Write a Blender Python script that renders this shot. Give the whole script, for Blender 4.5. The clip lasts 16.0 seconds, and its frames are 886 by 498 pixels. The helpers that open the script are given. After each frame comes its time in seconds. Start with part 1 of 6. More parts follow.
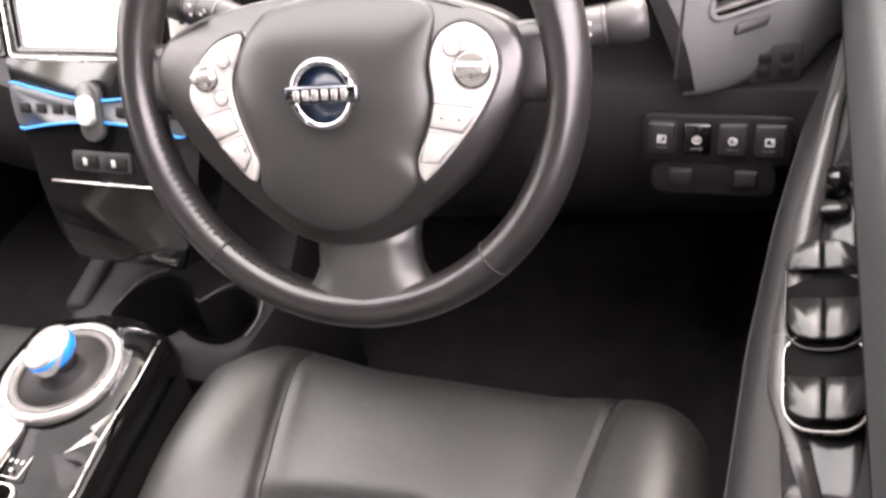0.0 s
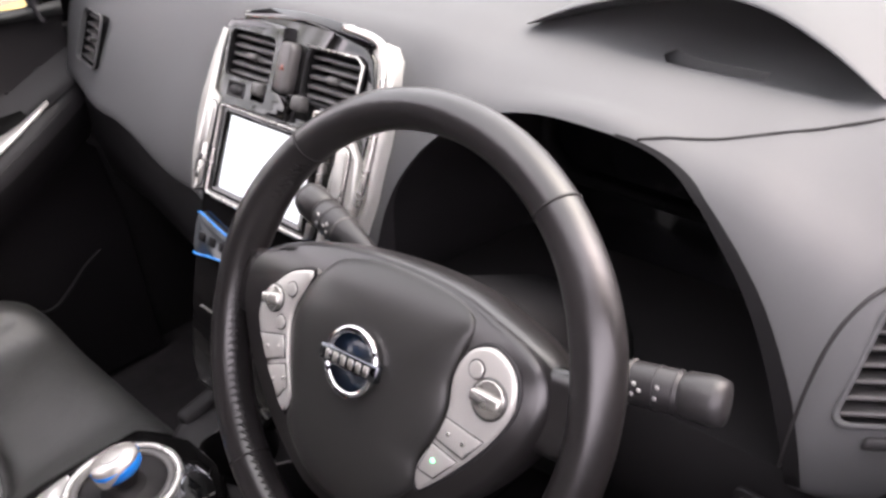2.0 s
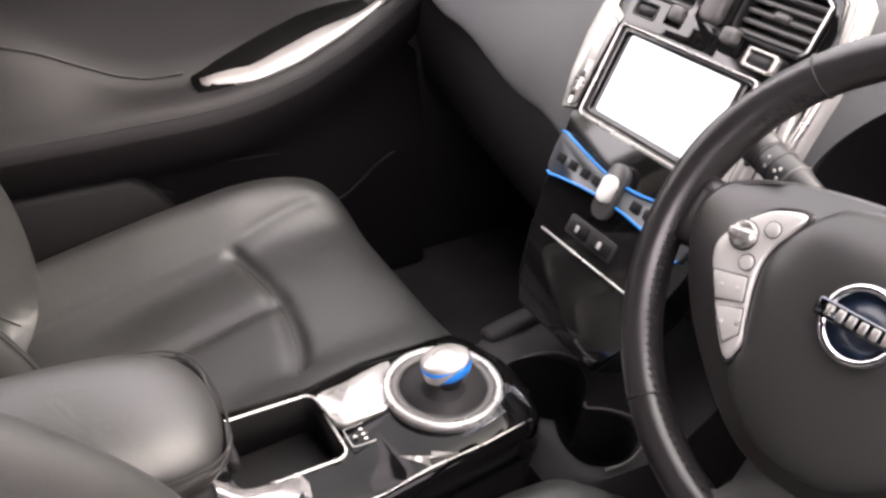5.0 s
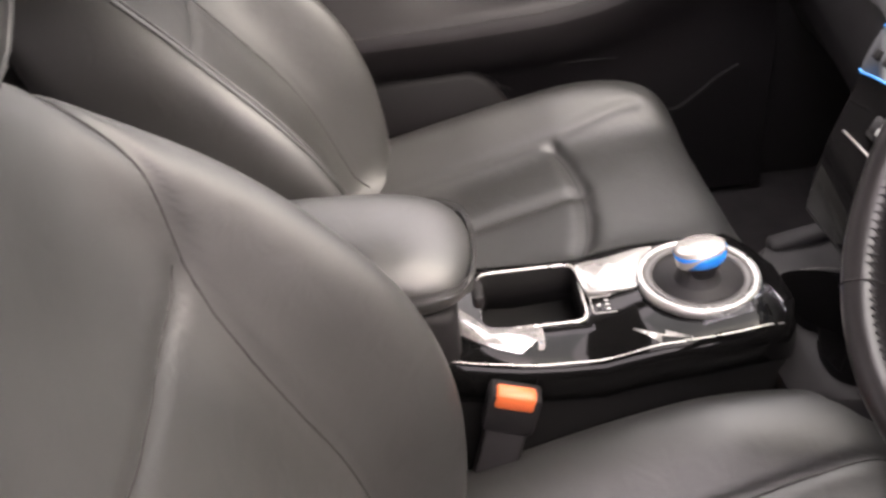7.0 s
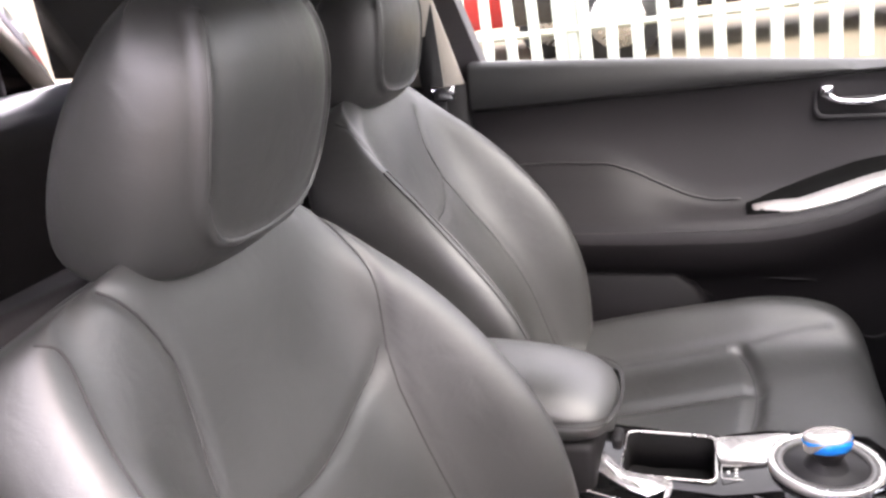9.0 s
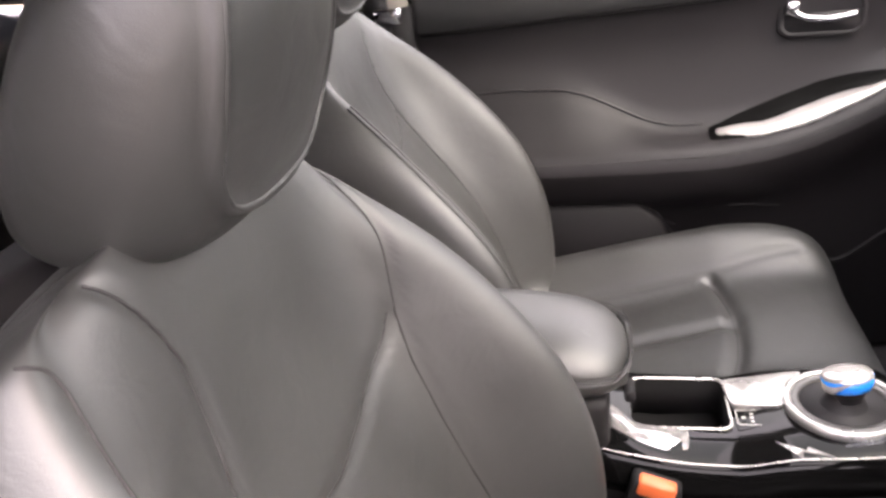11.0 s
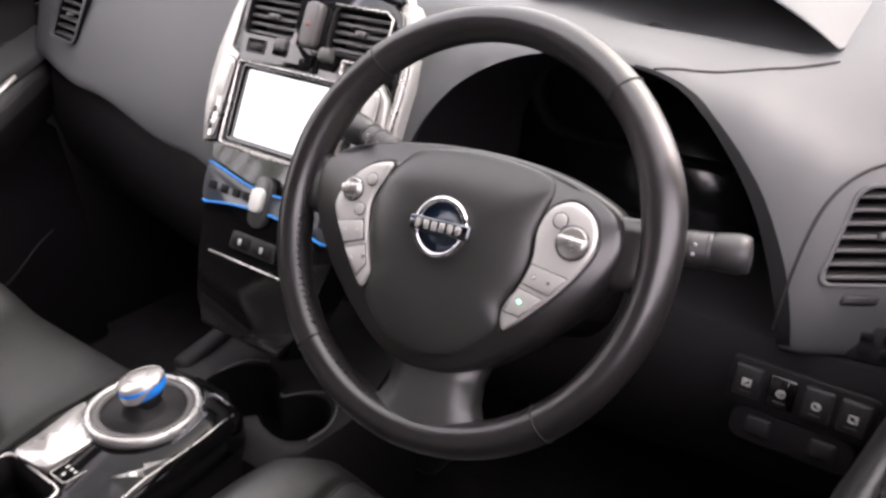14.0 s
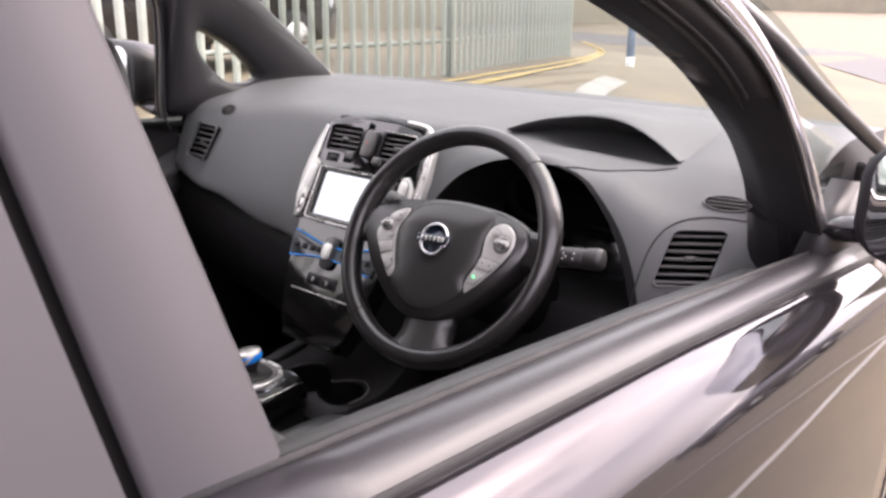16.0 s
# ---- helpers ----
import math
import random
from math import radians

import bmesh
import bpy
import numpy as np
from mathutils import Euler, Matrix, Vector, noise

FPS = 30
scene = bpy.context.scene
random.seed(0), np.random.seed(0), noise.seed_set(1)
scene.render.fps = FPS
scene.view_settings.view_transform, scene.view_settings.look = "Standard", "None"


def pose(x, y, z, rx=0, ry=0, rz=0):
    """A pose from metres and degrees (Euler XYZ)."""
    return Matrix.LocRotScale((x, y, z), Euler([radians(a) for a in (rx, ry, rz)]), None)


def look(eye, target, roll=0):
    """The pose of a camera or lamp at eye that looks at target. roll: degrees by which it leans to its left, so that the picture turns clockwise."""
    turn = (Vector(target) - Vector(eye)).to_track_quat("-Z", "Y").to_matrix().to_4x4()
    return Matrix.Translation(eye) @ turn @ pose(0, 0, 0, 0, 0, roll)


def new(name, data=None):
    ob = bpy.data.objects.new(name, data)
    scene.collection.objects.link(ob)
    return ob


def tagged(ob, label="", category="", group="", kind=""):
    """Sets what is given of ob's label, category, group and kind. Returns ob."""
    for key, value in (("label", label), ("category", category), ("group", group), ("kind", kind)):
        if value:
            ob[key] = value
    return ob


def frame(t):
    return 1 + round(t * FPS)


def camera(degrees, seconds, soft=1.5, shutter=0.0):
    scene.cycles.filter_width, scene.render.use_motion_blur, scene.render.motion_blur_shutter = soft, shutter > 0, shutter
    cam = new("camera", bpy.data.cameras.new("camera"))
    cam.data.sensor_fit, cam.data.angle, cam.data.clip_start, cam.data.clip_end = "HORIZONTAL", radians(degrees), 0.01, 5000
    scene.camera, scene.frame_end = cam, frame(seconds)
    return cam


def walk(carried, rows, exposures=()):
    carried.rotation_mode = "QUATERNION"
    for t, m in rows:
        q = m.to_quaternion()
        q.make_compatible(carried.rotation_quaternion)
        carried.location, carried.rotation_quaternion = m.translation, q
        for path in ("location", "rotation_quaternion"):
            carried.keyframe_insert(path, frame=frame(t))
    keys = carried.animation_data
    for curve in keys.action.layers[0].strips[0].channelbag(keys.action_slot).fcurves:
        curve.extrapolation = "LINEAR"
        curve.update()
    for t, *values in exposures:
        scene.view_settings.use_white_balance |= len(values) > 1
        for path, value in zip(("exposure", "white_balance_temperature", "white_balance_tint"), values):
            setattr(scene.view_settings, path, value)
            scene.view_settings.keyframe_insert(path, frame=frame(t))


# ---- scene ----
cam = camera(56.1, 16.0, soft=2.8, shutter=.35)
PATH = [
    (0, (0.6331, 0.1423, 1.2905), (-0.0302, 1.4151, -0.1020), -14.23),
    (0.5, (0.6294, 0.1377, 1.3023), (-0.0599, 1.5039, 0.0138), -10.04),
    (1, (0.6426, 0.1616, 1.3081), (-0.2480, 1.5089, 0.1281), -7.06),
    (1.5, (0.6902, 0.2535, 1.3177), (-0.4475, 1.4871, 0.2297), -7.66),
    (2, (0.7237, 0.3204, 1.3298), (-0.5335, 1.4621, 0.2724), -6.82),
    (2.5, (0.7008, 0.3225, 1.3301), (-0.6196, 1.3610, 0.2447), -6.09),
    (3, (0.6526, 0.2740, 1.3293), (-0.7794, 1.1478, 0.2398), -6.14),
    (3.5, (0.6005, 0.2272, 1.3334), (-0.8655, 1.0493, 0.2502), -4.74),
    (4, (0.5671, 0.2008, 1.3234), (-0.8991, 1.0584, 0.2671), -2.21),
    (4.2, (0.5638, 0.1813, 1.3128), (-0.8860, 1.0384, 0.2349), -0.75),
    (6.3, (0.6026, 0.1628, 1.2687), (-0.8874, 0.6669, 0.0326), -5.72),
    (6.5, (0.6176, 0.1815, 1.2650), (-0.9296, 0.5171, 0.0431), -8.71),
    (7, (0.6864, 0.2657, 1.2448), (-0.9532, 0.1608, 0.1036), -11.07),
    (7.5, (0.7578, 0.2905, 1.2580), (-0.9581, -0.0414, 0.2867), -12.64),
    (8, (0.8496, 0.3230, 1.2848), (-0.9282, -0.1977, 0.5319), -11.96),
    (8.2, (0.9027, 0.3728, 1.2803), (-0.8955, -0.2256, 0.6403), -10.96),
    (10.3, (0.8914, 0.3794, 1.2687), (-0.8859, -0.2795, 0.6285), -7.03),
    (10.4, (0.8714, 0.3446, 1.2725), (-0.9049, -0.2692, 0.5895), -7.18),
    (10.5, (0.8553, 0.3282, 1.2699), (-0.9167, -0.2716, 0.5618), -7.34),
    (11, (0.8189, 0.2463, 1.2678), (-0.9640, -0.1671, 0.4606), -8.75),
    (11.5, (0.7352, 0.1845, 1.2484), (-1.0698, 0.1827, 0.3882), -8.54),
    (12, (0.6472, 0.1437, 1.2527), (-0.9977, 0.6256, 0.2210), -7.77),
    (12.5, (0.6360, 0.1310, 1.2620), (-0.8530, 0.9460, 0.2040), -6.60),
    (13, (0.6646, 0.1310, 1.2719), (-0.6383, 1.2681, 0.2677), -4.10),
    (13.5, (0.6828, 0.1317, 1.2774), (-0.4378, 1.5398, 0.4044), -0.33),
    (14, (0.7056, 0.0980, 1.2739), (-0.3551, 1.5013, 0.3213), -0.61),
    (14.5, (0.8098, 0.0017, 1.2941), (-0.3475, 1.3658, 0.3992), 0.08),
    (15, (0.9562, -0.1108, 1.3212), (-0.2906, 1.2555, 0.5594), 0.97),
    (15.5, (1.0397, -0.2274, 1.3151), (-0.1936, 1.2129, 0.6800), 1.23),
    (16, (1.0985, -0.3079, 1.3164), (-0.1286, 1.1572, 0.7264), 0.82),
]
walk(cam, [(t, look(eye, target, roll)) for t, eye, target, roll in PATH],
     [(0, 4.6, 6900, 19), (.7, 4.6, 6900, 19), (1.1, 4.0, 6800, 19), (1.6, 3.4, 6600, 19), (2.4, 3.1, 6500, 19), (3, 3.05, 6500, 19), (3.5, 3.4, 6600, 19), (4, 3.55, 6700, 19), (6.3, 3.8, 6800, 19), (7, 3.9, 6900, 19), (7.5, 3.9, 6900, 19), (8, 4.38, 6750, 19), (10.3, 3.55, 6250, 19), (10.6, 3.7, 6400, 19), (11, 4.0, 6700, 19), (11.5, 4.15, 6700, 19), (12, 4.1, 6700, 19), (12.5, 4.0, 6700, 19), (13, 3.85, 6700, 19), (13.5, 3.7, 6600, 19), (14, 3.2, 6600, 19), (14.5, 3.38, 6500, 19), (15, 3.18, 6500, 19), (15.5, 3.05, 6480, 19), (16, 2.78, 6450, 19)])

from mathutils.bvhtree import BVHTree

# ---- world and light ----
world = bpy.data.worlds.new("sky"); scene.world = world; world.use_nodes = True
wn = world.node_tree.nodes; sky = wn.new("ShaderNodeTexSky"); sky.sky_type = 'NISHITA'; sky.sun_disc = False
SUN_EL, SUN_AZ = radians(46), radians(25)
sky.sun_elevation, sky.sun_rotation = SUN_EL, SUN_AZ
sky.air_density, sky.dust_density, sky.ozone_density = .5, 8.0, .3
# bright broken cloud over the whole sky
wl = world.node_tree.links; cloud, cover, veil = wn.new("ShaderNodeTexNoise"), wn.new("ShaderNodeMapRange"), wn.new("ShaderNodeMix")
cloud.inputs["Scale"].default_value, cloud.inputs["Detail"].default_value, cloud.inputs["Roughness"].default_value = 2.2, 6, .55
cover.inputs["From Min"].default_value, cover.inputs["From Max"].default_value = .36, .60
cover.inputs["To Min"].default_value, cover.inputs["To Max"].default_value = .45, .92
veil.data_type = 'RGBA'; veil.inputs["B"].default_value = (5.75, 5.4, 5.55, 1)
wl.new(cloud.outputs["Fac"], cover.inputs["Value"]); wl.new(cover.outputs["Result"], veil.inputs["Factor"])
wl.new(sky.outputs[0], veil.inputs["A"]); wl.new(veil.outputs["Result"], wn["Background"].inputs[0]); wn["Background"].inputs[1].default_value = 0.15
sun = new("sun", bpy.data.lights.new("sun", "SUN")); sun.data.energy, sun.data.angle = .12, radians(60); sun.data.color = (1, .95, .88)
sun.matrix_world = look((math.sin(SUN_AZ) * math.cos(SUN_EL) * 9, math.cos(SUN_AZ) * math.cos(SUN_EL) * 9, math.sin(SUN_EL) * 9), (0, 0, 0))

# ---- materials ----
def material(name, color, rough=.5, metal=0., grain=0., scale=200., vary=.15, vscale=6., coat=0., emit=0., spec=.5, trans=0., crease=0.):
    """Principled with slow colour variation and a fine bump grain."""
    m = bpy.data.materials.new(name); m.use_nodes = True
    n, l = m.node_tree.nodes, m.node_tree.links
    b = n["Principled BSDF"]
    b.inputs["Base Color"].default_value = (*color, 1); b.inputs["Roughness"].default_value = rough
    b.inputs["Metallic"].default_value = metal; b.inputs["Coat Weight"].default_value = coat
    b.inputs["Specular IOR Level"].default_value = spec; b.inputs["Transmission Weight"].default_value = trans
    tc = n.new("ShaderNodeTexCoord")
    if vary:
        t = n.new("ShaderNodeTexNoise"); t.inputs["Scale"].default_value = vscale; t.inputs["Detail"].default_value = 5
        l.new(tc.outputs["Object"], t.inputs["Vector"])
        r = n.new("ShaderNodeMapRange"); r.inputs["To Min"].default_value, r.inputs["To Max"].default_value = 1 - vary, 1 + vary
        r.inputs["From Min"].default_value, r.inputs["From Max"].default_value = .3, .7
        l.new(t.outputs["Fac"], r.inputs["Value"])
        mx = n.new("ShaderNodeMix"); mx.data_type = 'RGBA'; mx.blend_type = 'MULTIPLY'; mx.inputs["Factor"].default_value = 1
        mx.inputs["A"].default_value = (*color, 1); l.new(r.outputs["Result"], mx.inputs["B"])
        l.new(mx.outputs["Result"], b.inputs["Base Color"])
        r2 = n.new("ShaderNodeMapRange"); r2.inputs["From Min"].default_value, r2.inputs["From Max"].default_value = .3, .7
        r2.inputs["To Min"].default_value, r2.inputs["To Max"].default_value = max(.02, rough * .88), min(1, rough * 1.12)
        l.new(t.outputs["Fac"], r2.inputs["Value"]); l.new(r2.outputs["Result"], b.inputs["Roughness"])
    if grain:
        v = n.new("ShaderNodeTexVoronoi"); v.inputs["Scale"].default_value = scale
        l.new(tc.outputs["Object"], v.inputs["Vector"])
        bp = n.new("ShaderNodeBump"); bp.inputs["Strength"].default_value = grain; bp.inputs["Distance"].default_value = .001
        l.new(v.outputs["Distance"], bp.inputs["Height"]); l.new(bp.outputs["Normal"], b.inputs["Normal"])
        if crease:
            w = n.new("ShaderNodeTexNoise"); w.inputs["Scale"].default_value = 28; w.inputs["Detail"].default_value = 3; w.inputs["Distortion"].default_value = .6
            l.new(tc.outputs["Object"], w.inputs["Vector"])
            b2 = n.new("ShaderNodeBump"); b2.inputs["Strength"].default_value = crease; b2.inputs["Distance"].default_value = .004
            l.new(w.outputs["Fac"], b2.inputs["Height"]); l.new(b2.outputs["Normal"], bp.inputs["Normal"])
    if emit:
        b.inputs["Emission Color"].default_value = (*color, 1); b.inputs["Emission Strength"].default_value = emit
    return m

LEATHER = material("black_leather", (.0175, .0182, .0172), .50, 0, .08, 1100, .14, 8, crease=.26, spec=.85)
LEATHER_D = material("dark_leather", (.012, .011, .011), .30, 0, .06, 1300, .15, 8, crease=.10, spec=.7)
DASH = material("dash_vinyl", (.090, .091, .092), .60, 0, .12, 1500, .10, 4, spec=.34)
BAG = material("airbag_vinyl", (.023, .023, .022), .38, 0, .08, 1500, .08, 6)
TRIM = material("dark_plastic", (.0115, .011, .0115), .6, 0, .12, 1200, .15, 5, spec=.16)
DARK = material("matt_black_plastic", (.014, .013, .014), .6, 0, .1, 900, .2, 6)
LIP = material("black_lip_plastic", (.009, .0085, .009), .7, 0, .1, 900, .1, 6, spec=.16)
LACQUER = material("console_lacquer", (.003, .003, .003), .05, 0, 0, 1, 0, 1, 0, spec=.15)
GLOSSB = material("piano_black", (.004, .004, .004), .06, 0, 0, 1, 0, 1, .15, spec=.6)
GRAPH = material("graphite_plate", (.060, .058, .057), .28, .2, .04, 900, .12, 12)
SWITCH = material("switch_plastic", (.012, .012, .012), .20, 0, .06, 900, .1, 20)
SATIN = material("satin_silver", (.55, .54, .51), .28, .85, 0, 1, .06, 30)
SILVERP = material("silver_paint", (.46, .455, .43), .36, .4, .03, 900, .04, 30)
CHROME = material("chrome", (.8, .8, .82), .06, 1, 0, 1, 0, 1)
CARPET = material("black_carpet", (.028, .026, .027), .95, 0, .8, 300, .3, 20, spec=.1)
BLUE = material("blue_plastic", (.01, .22, .75), .25, 0, 0, 1, 0, 1, .5)
BLUE_L = material("blue_line", (.02, .24, .70), .3, 0, 0, 1, 0, 1, 0, .02)
SCREEN = material("lit_screen", (.92, .97, 1), .28, 0, 0, 1, 0, 1, 0, .19)
SCREEN.node_tree.nodes["Principled BSDF"].inputs["Base Color"].default_value = (.02, .02, .022, 1)
WHITE_M = material("white_marking", (.75, .75, .72), .5, 0, 0, 1, 0, 1)
ORANGE = material("orange_plastic", (.62, .13, .04), .35, 0, 0, 1, .05, 20)
GREEN_L = material("green_lamp", (.1, .8, .25), .3, 0, 0, 1, 0, 1, 0, .8)
STITCH = material("seam_thread", (.012, .011, .011), .7, 0, .3, 900, .1, 50)
BELT = material("belt_webbing", (.012, .012, .013), .6, 0, .5, 900, .1, 60)
PAINT = material("dark_metallic_paint", (.062, .058, .062), .04, .8, 0, 1, .06, 3, 0)
FRAME = material("satin_black_film", (.054, .051, .055), .55, 0, 0, 1, .04, 3, 0, spec=.35)
MOULD = material("belt_rubber_satin", (.024, .023, .025), .30, 0, .08, 300, .15, 6, spec=.4)
RUBBER = material("rubber_seal", (.013, .013, .013), .6, 0, .2, 300, .2, 20, spec=.28)
BEIGE = material("beige_pillar_trim", (.50, .46, .40), .7, 0, .3, 500, .08, 8)
PALE = material("galvanised_steel", (.30, .33, .29), .6, .2, .2, 120, .2, 3)
ASPHALT = material("asphalt", (.125, .102, .066), .9, 0, .8, 60, .25, .8)
CONCRETE = material("concrete_verge", (.17, .145, .10), .9, 0, .6, 40, .2, 1.5)
YELLOW = material("yellow_paint", (.34, .25, .08), .7, 0, .4, 80, .2, 4)
WHITE_P = material("white_road_paint", (.36, .35, .32), .7, 0, .4, 80, .15, 4)
BRICK_W = material("far_building_wall", (.20, .185, .14), .9, 0, .4, 30, .15, .6)
RED = material("red_paint", (.5, .03, .03), .3, 0, 0, 1, .05, 5, .6)
def glass_material(name, tint=(.93, .95, .93)):
    m = bpy.data.materials.new(name); m.use_nodes = True
    n, l = m.node_tree.nodes, m.node_tree.links
    mix, fr, tr, gl = n.new("ShaderNodeMixShader"), n.new("ShaderNodeMath"), n.new("ShaderNodeBsdfTransparent"), n.new("ShaderNodeBsdfGlossy")
    lw, pw = n.new("ShaderNodeLayerWeight"), n.new("ShaderNodeMath"); lw.inputs["Blend"].default_value = .5
    pw.operation, fr.operation = 'POWER', 'MULTIPLY_ADD'; pw.inputs[1].default_value = 4; fr.inputs[1].default_value, fr.inputs[2].default_value = .7, .03
    l.new(lw.outputs["Facing"], pw.inputs[0]); l.new(pw.outputs[0], fr.inputs[0]); gl.inputs["Roughness"].default_value = .02
    tr.inputs["Color"].default_value = (*tint, 1)
    l.new(fr.outputs[0], mix.inputs[0]); l.new(tr.outputs[0], mix.inputs[1]); l.new(gl.outputs[0], mix.inputs[2])
    l.new(mix.outputs[0], n["Material Output"].inputs["Surface"])
    return m
GLASS = glass_material("window_glass")
SCREEN_GLASS = glass_material("windscreen_glass", (.60, .65, .62))
PRIVACY = glass_material("privacy_glass", (.10, .105, .115))

# ---- mesh helpers ----
CAR = Matrix.Translation((.345, .59, .965)) @ pose(0, 0, 0, -3.0) @ Matrix.Translation((-.345, -.59, -.965))

def thing(name, label, category, group="", kind="", at=(0, 0, 0), world_frame=False):
    """An Empty at the thing's base; its parts are built in place."""
    ob = new(name); ob.empty_display_size = .05
    ob.matrix_world = (Matrix.Identity(4) if world_frame else CAR) @ Matrix.Translation(at)
    ob["base"] = at
    return tagged(ob, label, category, group, kind)

def part(name, bm, mat, parent, label="", sub=0, flat=False, local=False):
    me = bpy.data.meshes.new(name)
    bmesh.ops.recalc_face_normals(bm, faces=bm.faces)
    bm.to_mesh(me); bm.free()
    for p in me.polygons: p.use_smooth = not flat
    me.materials.append(mat)
    ob = new(name, me)
    if parent is not None:
        ob.parent = parent
        root = parent
        off = Vector((0, 0, 0))
        while root is not None:
            if "base" in root.keys(): off = Vector(root["base"])
            root = root.parent
        if not local and parent.parent is None: ob.location = -off
    if sub:
        s = ob.modifiers.new("smooth", "SUBSURF"); s.levels = s.render_levels = sub
    if label: ob["label"] = label
    return ob

def sharp(ob, angle=35):
    for p in ob.data.polygons: p.use_smooth = True
    ob.data.set_sharp_from_angle(angle=radians(angle))
    return ob

def loft(rings, cap=True, ring_closed=True):
    bm = bmesh.new()
    vs = [[bm.verts.new(p) for p in r] for r in rings]
    for a, b in zip(vs, vs[1:]):
        k = len(a)
        for i in range(k if ring_closed else k - 1):
            bm.faces.new((a[i], a[(i + 1) % k], b[(i + 1) % k], b[i]))
    if cap and ring_closed:
        bm.faces.new(vs[0][::-1]); bm.faces.new(vs[-1])
    return bm

def rbox(cx, cy, cz, sx, sy, sz, r=.004, seg=2, m=None):
    bm = bmesh.new(); bmesh.ops.create_cube(bm, size=1)
    bmesh.ops.scale(bm, vec=(sx, sy, sz), verts=bm.verts)
    r = min(r, .49 * min(sx, sy, sz))
    if r > 0: bmesh.ops.bevel(bm, geom=bm.edges[:], offset=r, segments=seg, affect='EDGES', profile=.5)
    if m is not None: bmesh.ops.transform(bm, matrix=m, verts=bm.verts)
    bmesh.ops.translate(bm, vec=(cx, cy, cz), verts=bm.verts)
    return bm

def tube(pts, r, n=8, closed=False):
    pts = [Vector(p) for p in pts]; rings = []; ref = Vector((0.137, 0.31, .94)).normalized()
    rad = r if isinstance(r, (list, tuple)) else [r] * len(pts)
    for i, p in enumerate(pts):
        a = pts[(i - 1) % len(pts)] if closed or i else p; b = pts[(i + 1) % len(pts)] if closed or i < len(pts) - 1 else p
        d = (b - a).normalized(); u = d.cross(ref).normalized(); v = d.cross(u)
        rings.append([p + (u * math.cos(k * math.tau / n) + v * math.sin(k * math.tau / n)) * rad[i] for k in range(n)])
    if closed: rings.append(rings[0])
    bm = loft(rings, cap=not closed)
    if closed: bmesh.ops.remove_doubles(bm, verts=bm.verts, dist=1e-6)
    return bm

def prism(poly, depth, m=None, bevel=0., seg=2, hole=None):
    """Outline in XY, from z = 0 to depth; m places it."""
    bm = bmesh.new()
    lo = [bm.verts.new((x, y, 0)) for x, y in poly]; hi = [bm.verts.new((x, y, depth)) for x, y in poly]
    k = len(poly)
    for i in range(k):
        bm.faces.new((lo[i], lo[(i + 1) % k], hi[(i + 1) % k], hi[i]))
    top = bm.faces.new(hi); bm.faces.new(lo[::-1])
    if bevel: bmesh.ops.bevel(bm, geom=list(top.edges), offset=bevel, segments=seg, affect='EDGES', profile=.5)
    if m is not None: bmesh.ops.transform(bm, matrix=m, verts=bm.verts)
    return bm

def spline(pts, n=6, closed=False):
    """Catmull-Rom through the points."""
    P = [Vector(p) for p in pts]; k = len(P); out = []
    for i in range(k if closed else k - 1):
        g = lambda j: P[j % k] if closed else P[min(max(j, 0), k - 1)]
        a, b, c, d = g(i - 1), g(i), g(i + 1), g(i + 2)
        for s in range(n):
            t = s / n
            out.append(.5 * ((2 * b) + (c - a) * t + (2 * a - 5 * b + 4 * c - d) * t * t + (3 * b - a - 3 * c + d) * t ** 3))
    if not closed: out.append(P[-1])
    return out

def smooth_outline(pts, n=6):
    return [(v.x, v.y) for v in spline([(x, y, 0) for x, y in pts], n, True)]

def rrect(cx, cy, w, h, r, n=5):
    out = []
    for sx, sy, a0 in ((1, 1, 0), (-1, 1, 90), (-1, -1, 180), (1, -1, 270)):
        for i in range(n):
            a = radians(a0 + 90 * i / (n - 1)); out.append((cx + sx * (w / 2 - r) + r * math.cos(a), cy + sy * (h / 2 - r) + r * math.sin(a)))
    return out

def frame_ring(outer, inner, depth, m=None):
    """A flat ring between two outlines of equal count."""
    k = len(outer)
    rings = [[(x, y, 0) for x, y in outer], [(x, y, depth) for x, y in outer], [(x, y, depth) for x, y in inner], [(x, y, 0) for x, y in inner]]
    rings.append(rings[0]); bm = loft(rings, cap=False)
    bmesh.ops.remove_doubles(bm, verts=bm.verts, dist=1e-7)
    if m is not None: bmesh.ops.transform(bm, matrix=m, verts=bm.verts)
    return bm

def lerp_rows(rows, x):
    """Rows of (x, list): the list at x, blended smoothly."""
    if x <= rows[0][0]: return rows[0][1]
    for (a, p), (b, q) in zip(rows, rows[1:]):
        if x <= b:
            t = (x - a) / (b - a); t = t * t * (3 - 2 * t)
            return [tuple(u + (v - u) * t for u, v in zip(pp, qq)) for pp, qq in zip(p, q)]
    return rows[-1][1]

def lerp(xs, ys, x):
    return float(np.interp(x, xs, ys))

def bake(ob):
    """Applies the object's modifiers to its mesh."""
    bpy.context.view_layer.update()
    me = bpy.data.meshes.new_from_object(ob.evaluated_get(bpy.context.evaluated_depsgraph_get()))
    ob.modifiers.clear(); old = ob.data; ob.data = me; bpy.data.meshes.remove(old)
    return ob

